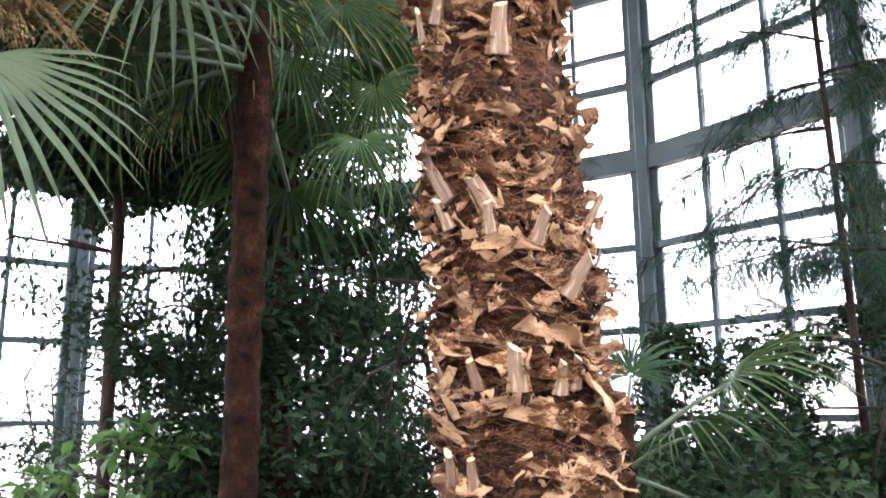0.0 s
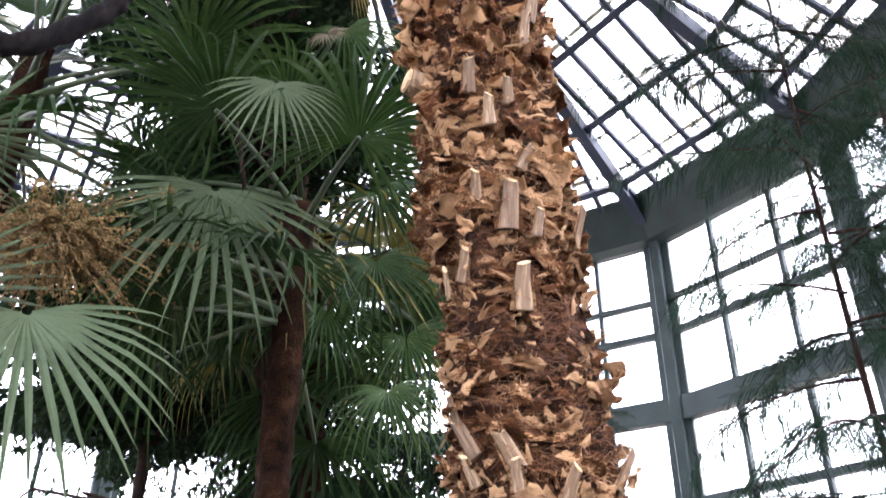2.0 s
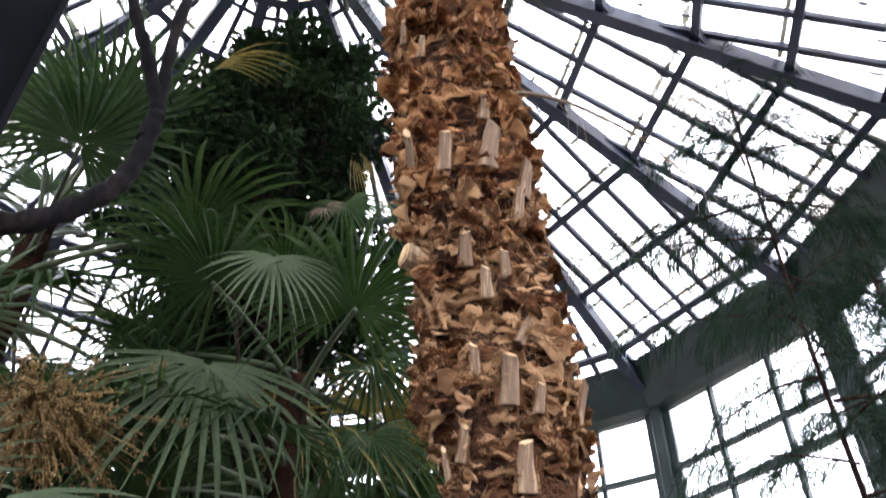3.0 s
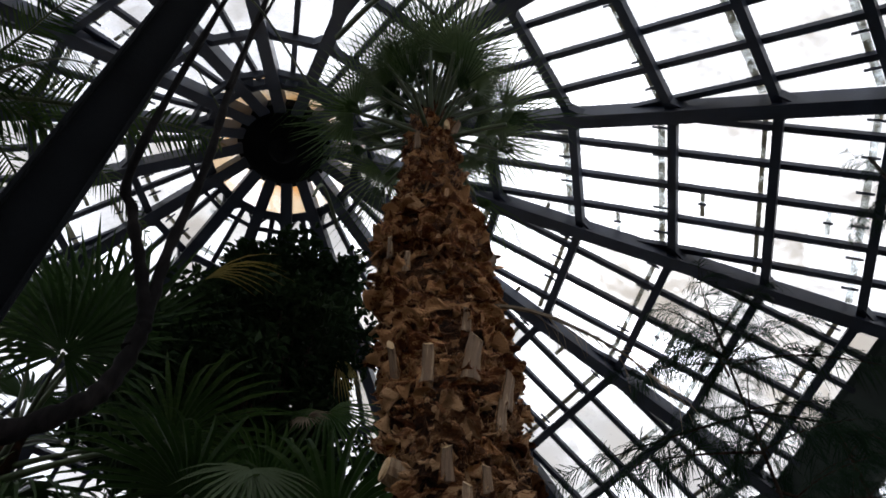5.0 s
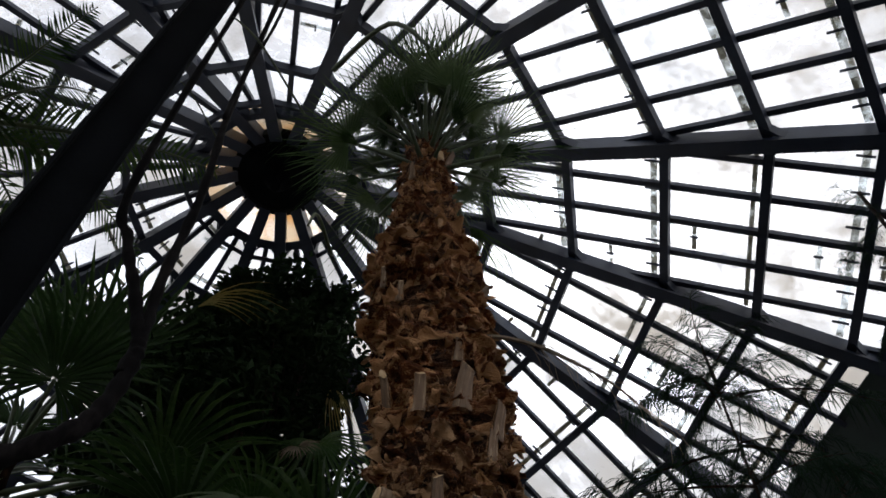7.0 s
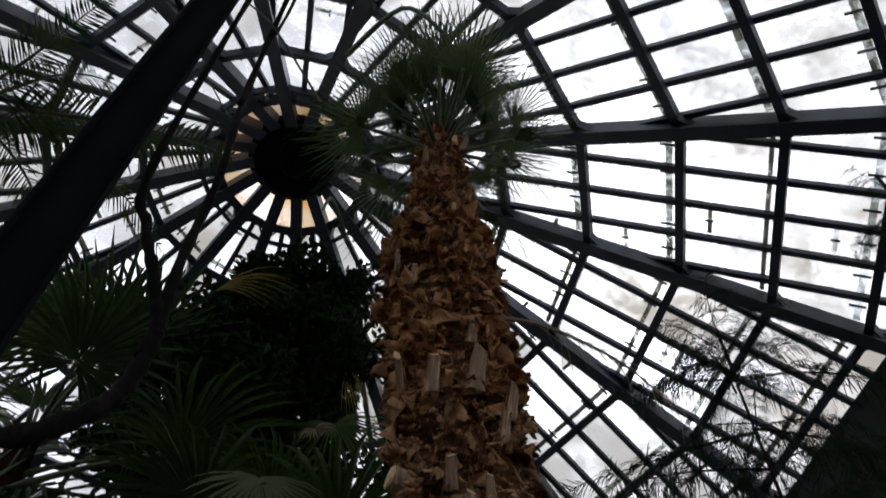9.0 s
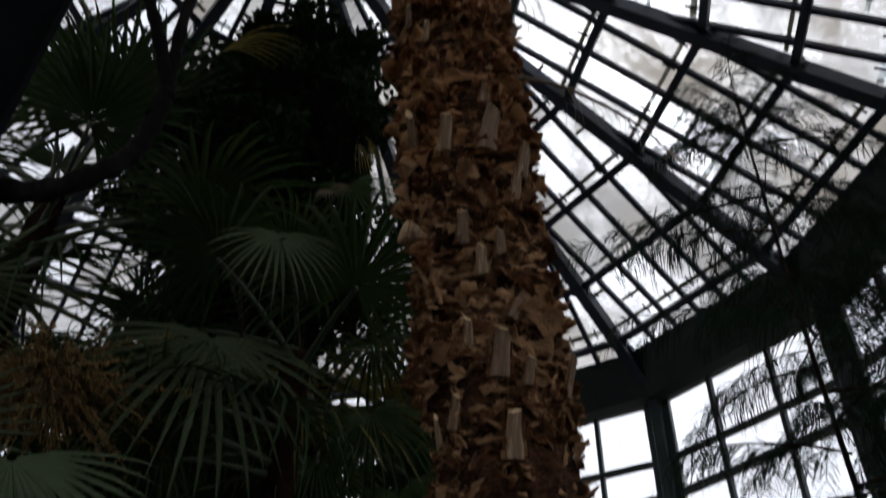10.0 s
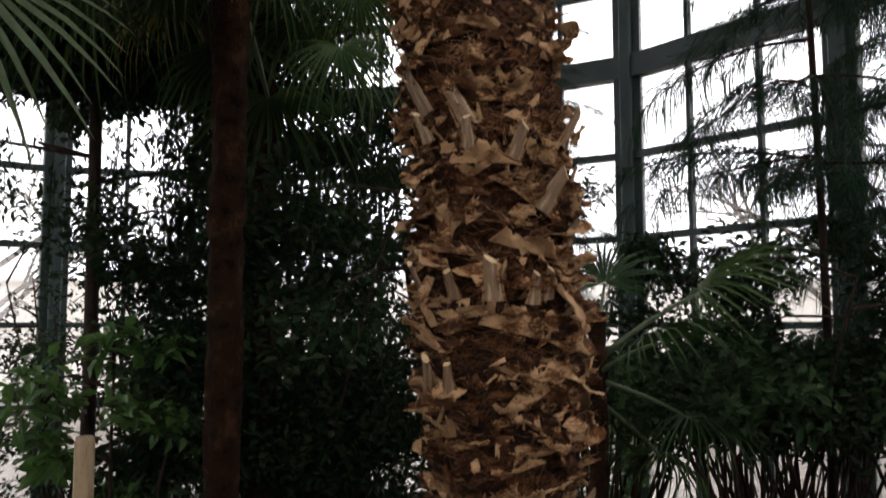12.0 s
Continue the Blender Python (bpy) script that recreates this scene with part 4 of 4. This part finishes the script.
def feather_palm(at, height):
    rnd = random.Random(91)
    tree = thing("feather_palm", "slender dark palm with arching feather leaves", "palm tree", at=at)
    s = Soup()
    zs = [height * k / 30 for k in range(31)]
    s.tube([(0.03 * math.sin(z), 0.02 * math.cos(z), z - 0.02) for z in zs], [0.045 + 0.006 * (k % 2) for k in range(31)], 12)
    part("trunk", s.mesh("trunk", SHADED_FIBRE, smooth=True), tree, "thin ringed dark trunk")
    kinds = [frond(i, 1.0, 0.55 + 0.15 * i) for i in range(3)]
    for yaw, pitch, size in ((14, 14, 1.75), (38, 22, 1.4), (-16, 6, 1.25), (75, 20, 1.2), (120, 15, 1.2), (160, 10, 1.1), (200, 5, 1.1), (245, 10, 1.1), (290, 8, 1.1), (330, 35, 1.2), (95, 55, 0.9), (220, 50, 0.9)):
        stem, green = kinds[rnd.randrange(3)]
        m = Matrix.Translation((0, 0, height - 0.05)) @ Euler((radians(rnd.uniform(-15, 15)), radians(-pitch), radians(yaw))).to_matrix().to_4x4() @ Matrix.Diagonal((size, size, size, 1))
        leaf = part("frond", stem, tree, m=m)
        part("leaflet", green, leaf, kind="stuff")
    return tree


feather_palm((-3.0, 2.0, 0), 6.85)


# ---- broadleaved plants ----
def leaf_cloud(rnd, centres, count, leaf, flat=0.6, hang=0.0, foot=None):
    """Small leaves scattered in clumps, thin high up beside the great palm, where two crowns rub."""
    s = Soup()
    for _ in range(count):
        c, r = centres[rnd.randrange(len(centres))]
        d = Vector((rnd.gauss(0, 1), rnd.gauss(0, 1), rnd.gauss(0, flat)))
        d = d.normalized() * r * rnd.random() ** 0.45
        p = Vector(c) + d
        ax = Vector((rnd.gauss(0, 1), rnd.gauss(0, 1), rnd.gauss(0, 0.5) - hang)).normalized()
        nrm = Vector((rnd.gauss(0, 0.6), rnd.gauss(0, 0.6), 1)).normalized()
        sd = ax.cross(nrm).normalized()
        nrm = sd.cross(ax)
        l, w = leaf * rnd.uniform(0.7, 1.3), leaf * rnd.uniform(0.2, 0.3) * (0.6 if hang > 1 else 1)
        if foot:
            q = p + Vector(foot)
            if q.z > 4.3 and -0.175 * q.y < q.x < 0 and noise.noise(q * 2.6) > -0.2:
                continue
        s.add([p, p + ax * l * 0.5 + sd * w + nrm * w * 0.3, p + ax * l - nrm * l * 0.12, p + ax * l * 0.5 - sd * w + nrm * w * 0.3], [(0, 1, 2), (0, 2, 3)])
    return s


def bush(label, at, height, width, count, leaf, seed, mat=None, stems=5, low=0.15, group="shrubs", name="shrub", category="shrub", hang=0.2, clump=0.3, bark=None, fork=0.0, under=0.0, twigs=(), shift=(0, 0), tops=0.6, ball=None):
    rnd = random.Random(seed)
    tree = thing(name, label, category, group, at)
    centres = []
    wood = Soup()
    for i in range(stems):
        a = 2 * math.pi * i / stems + rnd.uniform(-0.4, 0.4)
        reach = width * rnd.uniform(0.35, 0.95)
        top = Vector((reach * math.cos(a) + shift[0], reach * math.sin(a) + shift[1], height * rnd.uniform(tops, 1.0)))
        mid = Vector((top.x * 0.35, top.y * 0.35, top.z * 0.5))
        if fork:
            mid = Vector((top.x * 0.5, top.y * 0.5, height * fork + (top.z - height * fork) * 0.5))
        pts = curve_points([(0, 0, height * fork - 0.05), mid, top], 6)
        wood.tube(pts, [0.022 * (1 - 0.8 * k / len(pts)) * (0.6 + height * 0.1) for k in range(len(pts))], 6)
        for k in range(9):
            t = low + (1 - low) * (k + rnd.random()) / 9
            p = pts[min(len(pts) - 1, int(t * len(pts)))]
            e = p + Vector((rnd.gauss(0, 1), rnd.gauss(0, 1), rnd.gauss(0, 0.5))) * width * 0.28
            e.z = max(e.z, under)
            wood.tube([p, p.lerp(e, 0.5) + Vector((0, 0, 0.05)), e], [0.010, 0.007, 0.003], 5)
            centres.append((e, width * clump * rnd.uniform(0.6, 1.3)))
    if fork:
        wood.tube([(0, 0, -0.05), (0.02, 0, height * fork * 0.5), (0, 0, height * fork + 0.05)], [0.05, 0.04, 0.035], 10)
    if ball:
        centres = []
        cx, cy, cz, rx, rz, count_ = ball
        for _ in range(count_):
            d = Vector((rnd.gauss(0, 1), rnd.gauss(0, 1), rnd.gauss(0, 1))).normalized() * rnd.random() ** 0.4
            e = Vector((cx + d.x * rx, cy + d.y * rx, cz + d.z * rz))
            p = Vector((cx * 0.4, cy * 0.4, cz - rz))
            wood.tube([p, p.lerp(e, 0.5) + Vector((0, 0, 0.08)), e], [0.012, 0.008, 0.003], 5)
            centres.append((e, clump * rnd.uniform(0.5, 1.45)))
        wood.tube([(0, 0, height * fork), (cx * 0.4, cy * 0.4, cz - rz)], [0.03, 0.02], 6)
    strands = Soup()
    for cx, cy, rx, ry, top, low_end, count_, leaf_ in twigs:
        wood.tube([(0, 0, top + 0.1), (cx - rx * 0.5, cy, top + 0.22), (cx - rx, cy, top + 0.1)], [0.014, 0.01, 0.004], 5)
        wood.tube([(0, 0, top + 0.1), (cx + rx * 0.5, cy, top + 0.2), (cx + rx, cy, top + 0.12)], [0.014, 0.01, 0.004], 5)
        for _ in range(count_):
            x, y = rnd.uniform(-rx, rx) + cx, rnd.uniform(-ry, ry) + cy
            z0 = top + rnd.uniform(-0.1, 0.35)
            z1 = top + (low_end - top) * rnd.uniform(0.35, 1.0)
            sway = Vector((rnd.gauss(0, 0.10), rnd.gauss(0, 0.10), 0))
            a, b = Vector((x, y, z0)), Vector((x, y, z1)) + sway
            strands.tube([a, a.lerp(b, 0.5) + sway * 0.3, b], [0.004, 0.003, 0.0015], 4, closed=False)
            n = int((z0 - z1) / 0.022)
            for k in range(n):
                p = a.lerp(b, (k + rnd.random()) / n) + Vector((rnd.gauss(0, 0.03), rnd.gauss(0, 0.03), 0))
                ax = Vector((rnd.gauss(0, 0.6), rnd.gauss(0, 0.6), -1)).normalized()
                sd = ax.cross(Vector((rnd.gauss(0, 1), rnd.gauss(0, 1), 0))).normalized()
                l, w = leaf_ * rnd.uniform(0.7, 1.3), leaf_ * rnd.uniform(0.14, 0.22)
                strands.add([p, p + ax * l * 0.45 + sd * w, p + ax * l, p + ax * l * 0.45 - sd * w], [(0, 1, 2), (0, 2, 3)])
    part("trunk" if name != "shrub" else "stem", wood.mesh("stem", bark or RED_BARK, smooth=True), tree)
    if twigs:
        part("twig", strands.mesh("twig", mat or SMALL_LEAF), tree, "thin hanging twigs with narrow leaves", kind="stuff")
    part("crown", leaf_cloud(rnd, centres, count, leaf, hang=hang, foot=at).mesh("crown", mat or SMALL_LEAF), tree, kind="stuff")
    return tree


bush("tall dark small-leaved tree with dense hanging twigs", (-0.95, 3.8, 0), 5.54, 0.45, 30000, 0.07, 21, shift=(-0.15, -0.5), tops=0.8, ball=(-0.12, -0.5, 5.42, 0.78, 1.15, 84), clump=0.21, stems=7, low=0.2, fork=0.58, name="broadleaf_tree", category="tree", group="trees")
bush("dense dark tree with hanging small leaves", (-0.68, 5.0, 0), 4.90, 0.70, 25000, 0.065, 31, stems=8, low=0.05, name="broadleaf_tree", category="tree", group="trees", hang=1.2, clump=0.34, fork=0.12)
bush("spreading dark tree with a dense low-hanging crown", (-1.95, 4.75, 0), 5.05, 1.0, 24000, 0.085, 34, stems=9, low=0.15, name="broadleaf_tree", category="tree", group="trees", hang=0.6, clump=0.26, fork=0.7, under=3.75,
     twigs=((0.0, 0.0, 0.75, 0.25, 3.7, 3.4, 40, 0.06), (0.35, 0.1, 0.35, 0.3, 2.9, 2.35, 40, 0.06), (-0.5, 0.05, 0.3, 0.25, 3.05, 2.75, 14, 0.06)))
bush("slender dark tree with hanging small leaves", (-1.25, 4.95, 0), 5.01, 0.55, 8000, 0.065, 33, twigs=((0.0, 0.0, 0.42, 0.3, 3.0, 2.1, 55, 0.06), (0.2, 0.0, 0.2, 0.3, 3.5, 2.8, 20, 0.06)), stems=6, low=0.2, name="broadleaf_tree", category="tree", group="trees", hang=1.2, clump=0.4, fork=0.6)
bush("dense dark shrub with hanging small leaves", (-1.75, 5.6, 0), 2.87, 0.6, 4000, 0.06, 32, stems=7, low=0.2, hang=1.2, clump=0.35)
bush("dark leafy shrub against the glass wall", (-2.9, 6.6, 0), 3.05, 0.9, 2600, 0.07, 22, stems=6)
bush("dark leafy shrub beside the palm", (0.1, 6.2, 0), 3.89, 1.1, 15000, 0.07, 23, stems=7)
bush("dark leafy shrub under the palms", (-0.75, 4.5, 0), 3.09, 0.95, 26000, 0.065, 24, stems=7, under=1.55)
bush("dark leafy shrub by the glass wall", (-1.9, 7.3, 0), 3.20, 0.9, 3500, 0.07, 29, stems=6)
bush("green leafy shrub by the window, sunlight put into its leaf colour", (-1.5, 3.95, 0), 2.09, 0.42, 3200, 0.1, 25, mat=SUNLIT_LEAF, stems=6)
bush("dark low shrub in the bed", (1.55, 3.9, 0), 2.47, 1.0, 24000, 0.06, 26, stems=7, under=1.86, clump=0.24)
bush("dark low shrub at the foot of the conifer", (2.7, 4.2, 0), 2.69, 1.0, 20000, 0.06, 27, stems=7, under=1.8, clump=0.26)
bush("dark low shrub between the conifers", (2.05, 4.4, 0), 2.54, 0.9, 22000, 0.06, 35, stems=7, low=0.05, under=1.85, clump=0.25)
bush("dark low shrub behind the palm", (1.0, 4.6, 0), 2.34, 0.8, 14000, 0.06, 36, stems=7, low=0.05, under=1.85, clump=0.25)
bush("light green shrub by the glass wall", (1.3, 6.0, 0), 1.74, 0.5, 1800, 0.09, 28, mat=SUNLIT_LEAF, stems=5)


# ---- conifers with combed needle branches ----
def needle_branch(seed, length=1.2, droop=0.35):
    """A limb with drooping side twigs, each combed with long thin needles."""
    rnd = random.Random(seed)
    wood, green = Soup(), Soup()
    pts = [Vector((length * t, 0.05 * math.sin(3 * t + seed), length * (0.12 * t - droop * t * t))) for t in [k / 10 for k in range(11)]]
    wood.tube(pts, [0.014 * (1 - 0.8 * k / 10) for k in range(11)], 6)
    n = 5
    for k in range(2 * n + 1):
        side = 1 if k % 2 else -1
        t = 0.14 + 0.85 * (k // 2) / n
        i = min(9, int(t * 10))
        p = pts[i].lerp(pts[i + 1], t * 10 - i)
        l = length * 0.27 * (1 - 0.4 * t) * rnd.uniform(0.7, 1.3)
        d = Vector((0.75, side * rnd.uniform(0.55, 1.1), rnd.uniform(-0.35, 0.2))).normalized()
        if k == 2 * n:
            p, d = pts[-1], (pts[-1] - pts[-2]).normalized()
        tw = [p + d * l * s + Vector((0, 0, 0.10 * l * s - 0.6 * l * s * s)) for s in (0, 0.33, 0.66, 1.0)]
        green.tube(tw, [0.005, 0.0042, 0.0032, 0.0015], 4, closed=False)
        m = 16
        for q in range(m):
            s = q / m * 2.98
            j = int(s)
            b = tw[j].lerp(tw[j + 1], s - j)
            ax = (tw[j + 1] - tw[j]).normalized()
            for sd in (-1, 1):
                e = ax.cross(Vector((0, 0, 1))).normalized() * sd
                nd = (ax * rnd.uniform(0.5, 1.1) + e * rnd.uniform(0.5, 1.0) + Vector((0, 0, rnd.uniform(-1.1, 0.3)))).normalized()
                nl = rnd.uniform(0.15, 0.29)
                w = ax * 0.0058
                mid = b + nd * nl * 0.55
                tip = b + nd * nl - Vector((0, 0, 0.28 * nl))
                green.add([b - w * 0.6, b + w * 0.6, mid + w, tip, mid - w], [(0, 1, 2, 4), (4, 2, 3)])
    return wood.mesh("limb", RED_BARK, smooth=True), green.mesh("needles", NEEDLE)


BRANCHES = [needle_branch(40 + i, 1.25, 0.2 + 0.13 * i) for i in range(4)]


def conifer(label, at, height, first, whorls, per, reach, seed, girth=0.085):
    rnd = random.Random(seed)
    tree = thing("conifer", label, "conifer tree", "conifers", at)
    s = Soup()
    pts = [Vector((0.02 * math.sin(z), 0.02 * math.cos(z), z)) for z in np.linspace(-0.05, height, 12)]
    s.tube(pts, [girth * (1 - 0.75 * k / 11) for k in range(12)], 12)
    part("trunk", s.mesh("trunk", RED_BARK, smooth=True), tree, "slender reddish-brown trunk")
    for w in range(whorls):
        z = first + (height - first) * w / whorls + rnd.uniform(-0.08, 0.08)
        for k in range(per):
            yaw = 360 * k / per + 33 * w + rnd.uniform(-14, 14)
            size = reach * (1.05 - 0.6 * w / whorls) * rnd.uniform(0.7, 1.15)
            wood, green = BRANCHES[rnd.randrange(4)]
            m = Matrix.Translation((0, 0, z)) @ Euler((radians(rnd.uniform(-25, 25)), radians(rnd.uniform(-18, 14)), radians(yaw))).to_matrix().to_4x4() @ Matrix.Diagonal((size, size, size, 1))
            b = part("branch", wood, tree, m=m)
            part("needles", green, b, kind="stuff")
    return tree


tall = conifer("tall conifer with drooping dark needle branches", (2.17, 4.45, 0), 7.45, 2.6, 10, 4, 0.85, 51, 0.03)
brnd = random.Random(77)
for z, yaw, size in ((7.25, 215, 0.55), (7.2, 290, 0.55), (7.15, 160, 0.55), (7.05, 250, 0.65), (6.95, 210, 0.7), (6.9, 300, 0.6), (6.85, 180, 0.65), (6.75, 235, 0.7), (6.3, 170, 1.0), (6.8, 330, 0.85), (6.4, 10, 1.0), (6.0, 195, 0.9), (5.7, 30, 1.0), (5.3, 190, 0.9), (5.1, 235, 0.9), (4.9, 170, 0.8), (4.7, 0, 1.1), (4.5, 285, 1.0), (4.3, 200, 0.8), (4.1, 330, 1.0), (3.8, 180, 0.85), (3.5, 215, 0.8), (3.3, 300, 0.9), (3.1, 175, 0.8)):
    wood, green = BRANCHES[brnd.randrange(4)]
    b = part("branch", wood, tall, m=Matrix.Translation((0, 0, z)) @ Euler((radians(brnd.uniform(-20, 20)), radians(brnd.uniform(-10, 10)), radians(yaw))).to_matrix().to_4x4() @ Matrix.Diagonal((size, size, size, 1)))
    part("needles", green, b, kind="stuff")
conifer("conifer with spreading dark needle branches", (2.62, 2.5, 0), 6.65, 2.2, 13, 4, 0.62, 52, 0.045)
conifer("conifer with feathery dark needle branches", (3.2, 5.2, 0), 7.05, 2.0, 12, 5, 0.95, 53, 0.05)
conifer("young conifer with feathery dark needle branches", (0.95, 6.6, 0), 4.9, 2.6, 7, 5, 0.5, 54, 0.03)


# ---- steel post near the eye ----
def build_post():
    post = thing("steel_post", "dark steel post supporting the roof", "post", at=(-1.03, 1.09, 0))
    top = APEX - SLOPE * (Vector((-1.03, 1.09, 0)) - AXIS).length - 0.15
    turn = Matrix.Rotation(radians(40), 4, "Z")
    for x in (-0.072, 0.072):
        s = Soup()
        s.bar((x, 0, 0), (x, 0, top), 0.014, 0.13, (0, 1, 0), chamfer=0.003)
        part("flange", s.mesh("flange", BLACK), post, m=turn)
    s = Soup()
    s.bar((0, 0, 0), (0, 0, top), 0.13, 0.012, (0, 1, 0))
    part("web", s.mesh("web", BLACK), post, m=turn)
    s = Soup()
    s.bar((0, 0, 0), (0, 0, 0.025), 0.3, 0.3, (0, 1, 0))
    part("base_plate", s.mesh("base_plate", STEEL), post)


build_post()


def build_stem():
    vine = thing("climbing_stem", "dry grey-brown climbing stem hanging in the air", "vine", at=(-0.93, 1.18, 0))
    off = Vector((-0.93, 1.18, 0))
    # each strand by its bearing, rise and distance from the path
    lines = [
        ([(-35, 76), (-33.4, 70.8), (-32.3, 63.5), (-30.7, 57.5), (-30.6, 51.3), (-30.0, 47.5), (-30.3, 44.5)], 0.013, 0.019, 1.62),
        ([(-40, 75), (-39.1, 69.5), (-38.2, 56.5), (-35.5, 52.5), (-32.7, 49.9), (-30.2, 47.0), (-29.8, 45.5), (-30.4, 42.4), (-32.0, 40.2), (-36.4, 37.1), (-41, 36)], 0.012, 0.029, 1.62),
        ([(-33, 76), (-31.9, 70.0), (-32.6, 66.5), (-32.4, 62.5)], 0.008, 0.009, 1.60),
    ]
    lines = [([(d * math.sin(radians(az)), d * math.cos(radians(az)), EYE + d * math.tan(radians(el))) for az, el in ctrl], r0, r1) for ctrl, r0, r1, d in lines]
    for ctrl, r0, r1 in lines:
        s = Soup()
        pts = curve_points([Vector(p) - off for p in ctrl], 8)
        k = len(pts)
        s.tube(pts, [(r0 + (r1 - r0) * i / k) * (1 + 0.15 * math.sin(i * 1.7)) for i in range(k)], 8)
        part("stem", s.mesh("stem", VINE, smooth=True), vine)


build_stem()


def build_flower():
    rnd = random.Random(61)
    fl = thing("flower_cluster", "dry yellow-brown palm flower cluster hanging by the trunk", "flower", at=(-1.35, 2.29, 3.47))
    s = Soup()
    for _ in range(420):
        d = Vector((rnd.gauss(0, 0.16), rnd.gauss(0, 0.12), rnd.gauss(-0.02, 0.09)))
        base = Vector((-0.12, 0.15, 0.05))
        mid = base.lerp(d, 0.6) + Vector((0, 0, 0.06))
        s.tube([base, mid, d], [0.004, 0.0025, 0.001], 3, closed=False)
        for _ in range(10):
            p = mid.lerp(d, rnd.random()) + Vector((rnd.gauss(0, 0.008), rnd.gauss(0, 0.008), rnd.gauss(0, 0.008)))
            k = 0.006
            s.add([p + Vector((k, 0, 0)), p + Vector((0, k, 0)), p + Vector((-k, 0, 0)), p + Vector((0, -k, 0)), p + Vector((0, 0, k)), p - Vector((0, 0, k))],
                  [(0, 1, 4), (1, 2, 4), (2, 3, 4), (3, 0, 4), (1, 0, 5), (2, 1, 5), (3, 2, 5), (0, 3, 5)])
    part("flower_spray", s.mesh("flower_spray", FLOWER), fl, kind="stuff")
    s = Soup()
    s.tube([(-0.35, 0.3, 0.12), (-0.22, 0.22, 0.12), (-0.12, 0.15, 0.05)], [0.016, 0.014, 0.010], 8)
    part("stalk", s.mesh("stalk", PETIOLE, smooth=True), fl)


build_flower()

s = Soup()
s.tube([(0, 0, -0.1), (0.005, 0, 0.8), (0, 0, 1.77), (0, 0, 1.79)], [0.04, 0.037, 0.034, 0.029], 16)
stake = new("wooden_stake", s.mesh("wooden_stake", POST, smooth=False))
stake.location = (-1.22, 2.96, 0)
tagged(stake, "peeled pale wooden stake standing in the bed", "stake")


# ---- outside the glass ----
s = Soup()
s.bar((-30, 0, 1.65), (30, 0, 1.65), 0.4, 3.3)
s.bar((-30.1, 0, 3.36), (30.1, 0, 3.36), 0.6, 0.12)
s.bar((-30, -0.22, 0.25), (30, -0.22, 0.25), 0.1, 0.5)
garden_wall = new("garden_wall", s.mesh("garden_wall", PLASTER))
garden_wall.location = (0, 24, 0)
tagged(garden_wall, "long cream plastered garden wall outside the glass", "wall", kind="structure")


def bare_tree(at, height, seed):
    rnd = random.Random(seed)
    tree = thing("bare_tree", "leafless winter tree outside the glass", "tree", "bare trees", at)
    trunk, limbs = Soup(), Soup()
    pts = [Vector((0.1 * math.sin(t * 2), 0.1 * math.cos(t * 3) - 0.1, height * 0.5 * t)) for t in (0, 0.3, 0.6, 1.0)]
    trunk.tube(pts, [0.16, 0.13, 0.11, 0.09], 9)

    def grow(p, d, l, r, depth):
        q = p + d * l * 0.5 + Vector((rnd.gauss(0, 0.06), rnd.gauss(0, 0.06), 0.03)) * l
        e = p + d * l
        limbs.tube([p, q, e], [r, r * 0.8, r * 0.6], 5 if depth > 1 else 3, closed=False)
        if depth == 0:
            return
        for _ in range(3):
            nd = (d + Vector((rnd.gauss(0, 0.55), rnd.gauss(0, 0.55), rnd.gauss(0.15, 0.4)))).normalized()
            grow(q.lerp(e, rnd.random()), nd, l * rnd.uniform(0.55, 0.8), r * 0.55, depth - 1)

    for k in range(6):
        a = k * 2.4
        grow(pts[-1] - Vector((0, 0, 0.25 * k)), Vector((math.cos(a), math.sin(a), 0.7)).normalized(), height * 0.28, 0.06, 4)
    part("trunk", trunk.mesh("trunk", BARK, smooth=True), tree)
    part("branches", limbs.mesh("branches", BARK), tree)


bare_tree((6.5, 13.0, 0), 6.5, 71)
bare_tree((9.5, 11.0, 0), 6.0, 72)
bare_tree((-8.0, 15.0, 0), 6.0, 73)
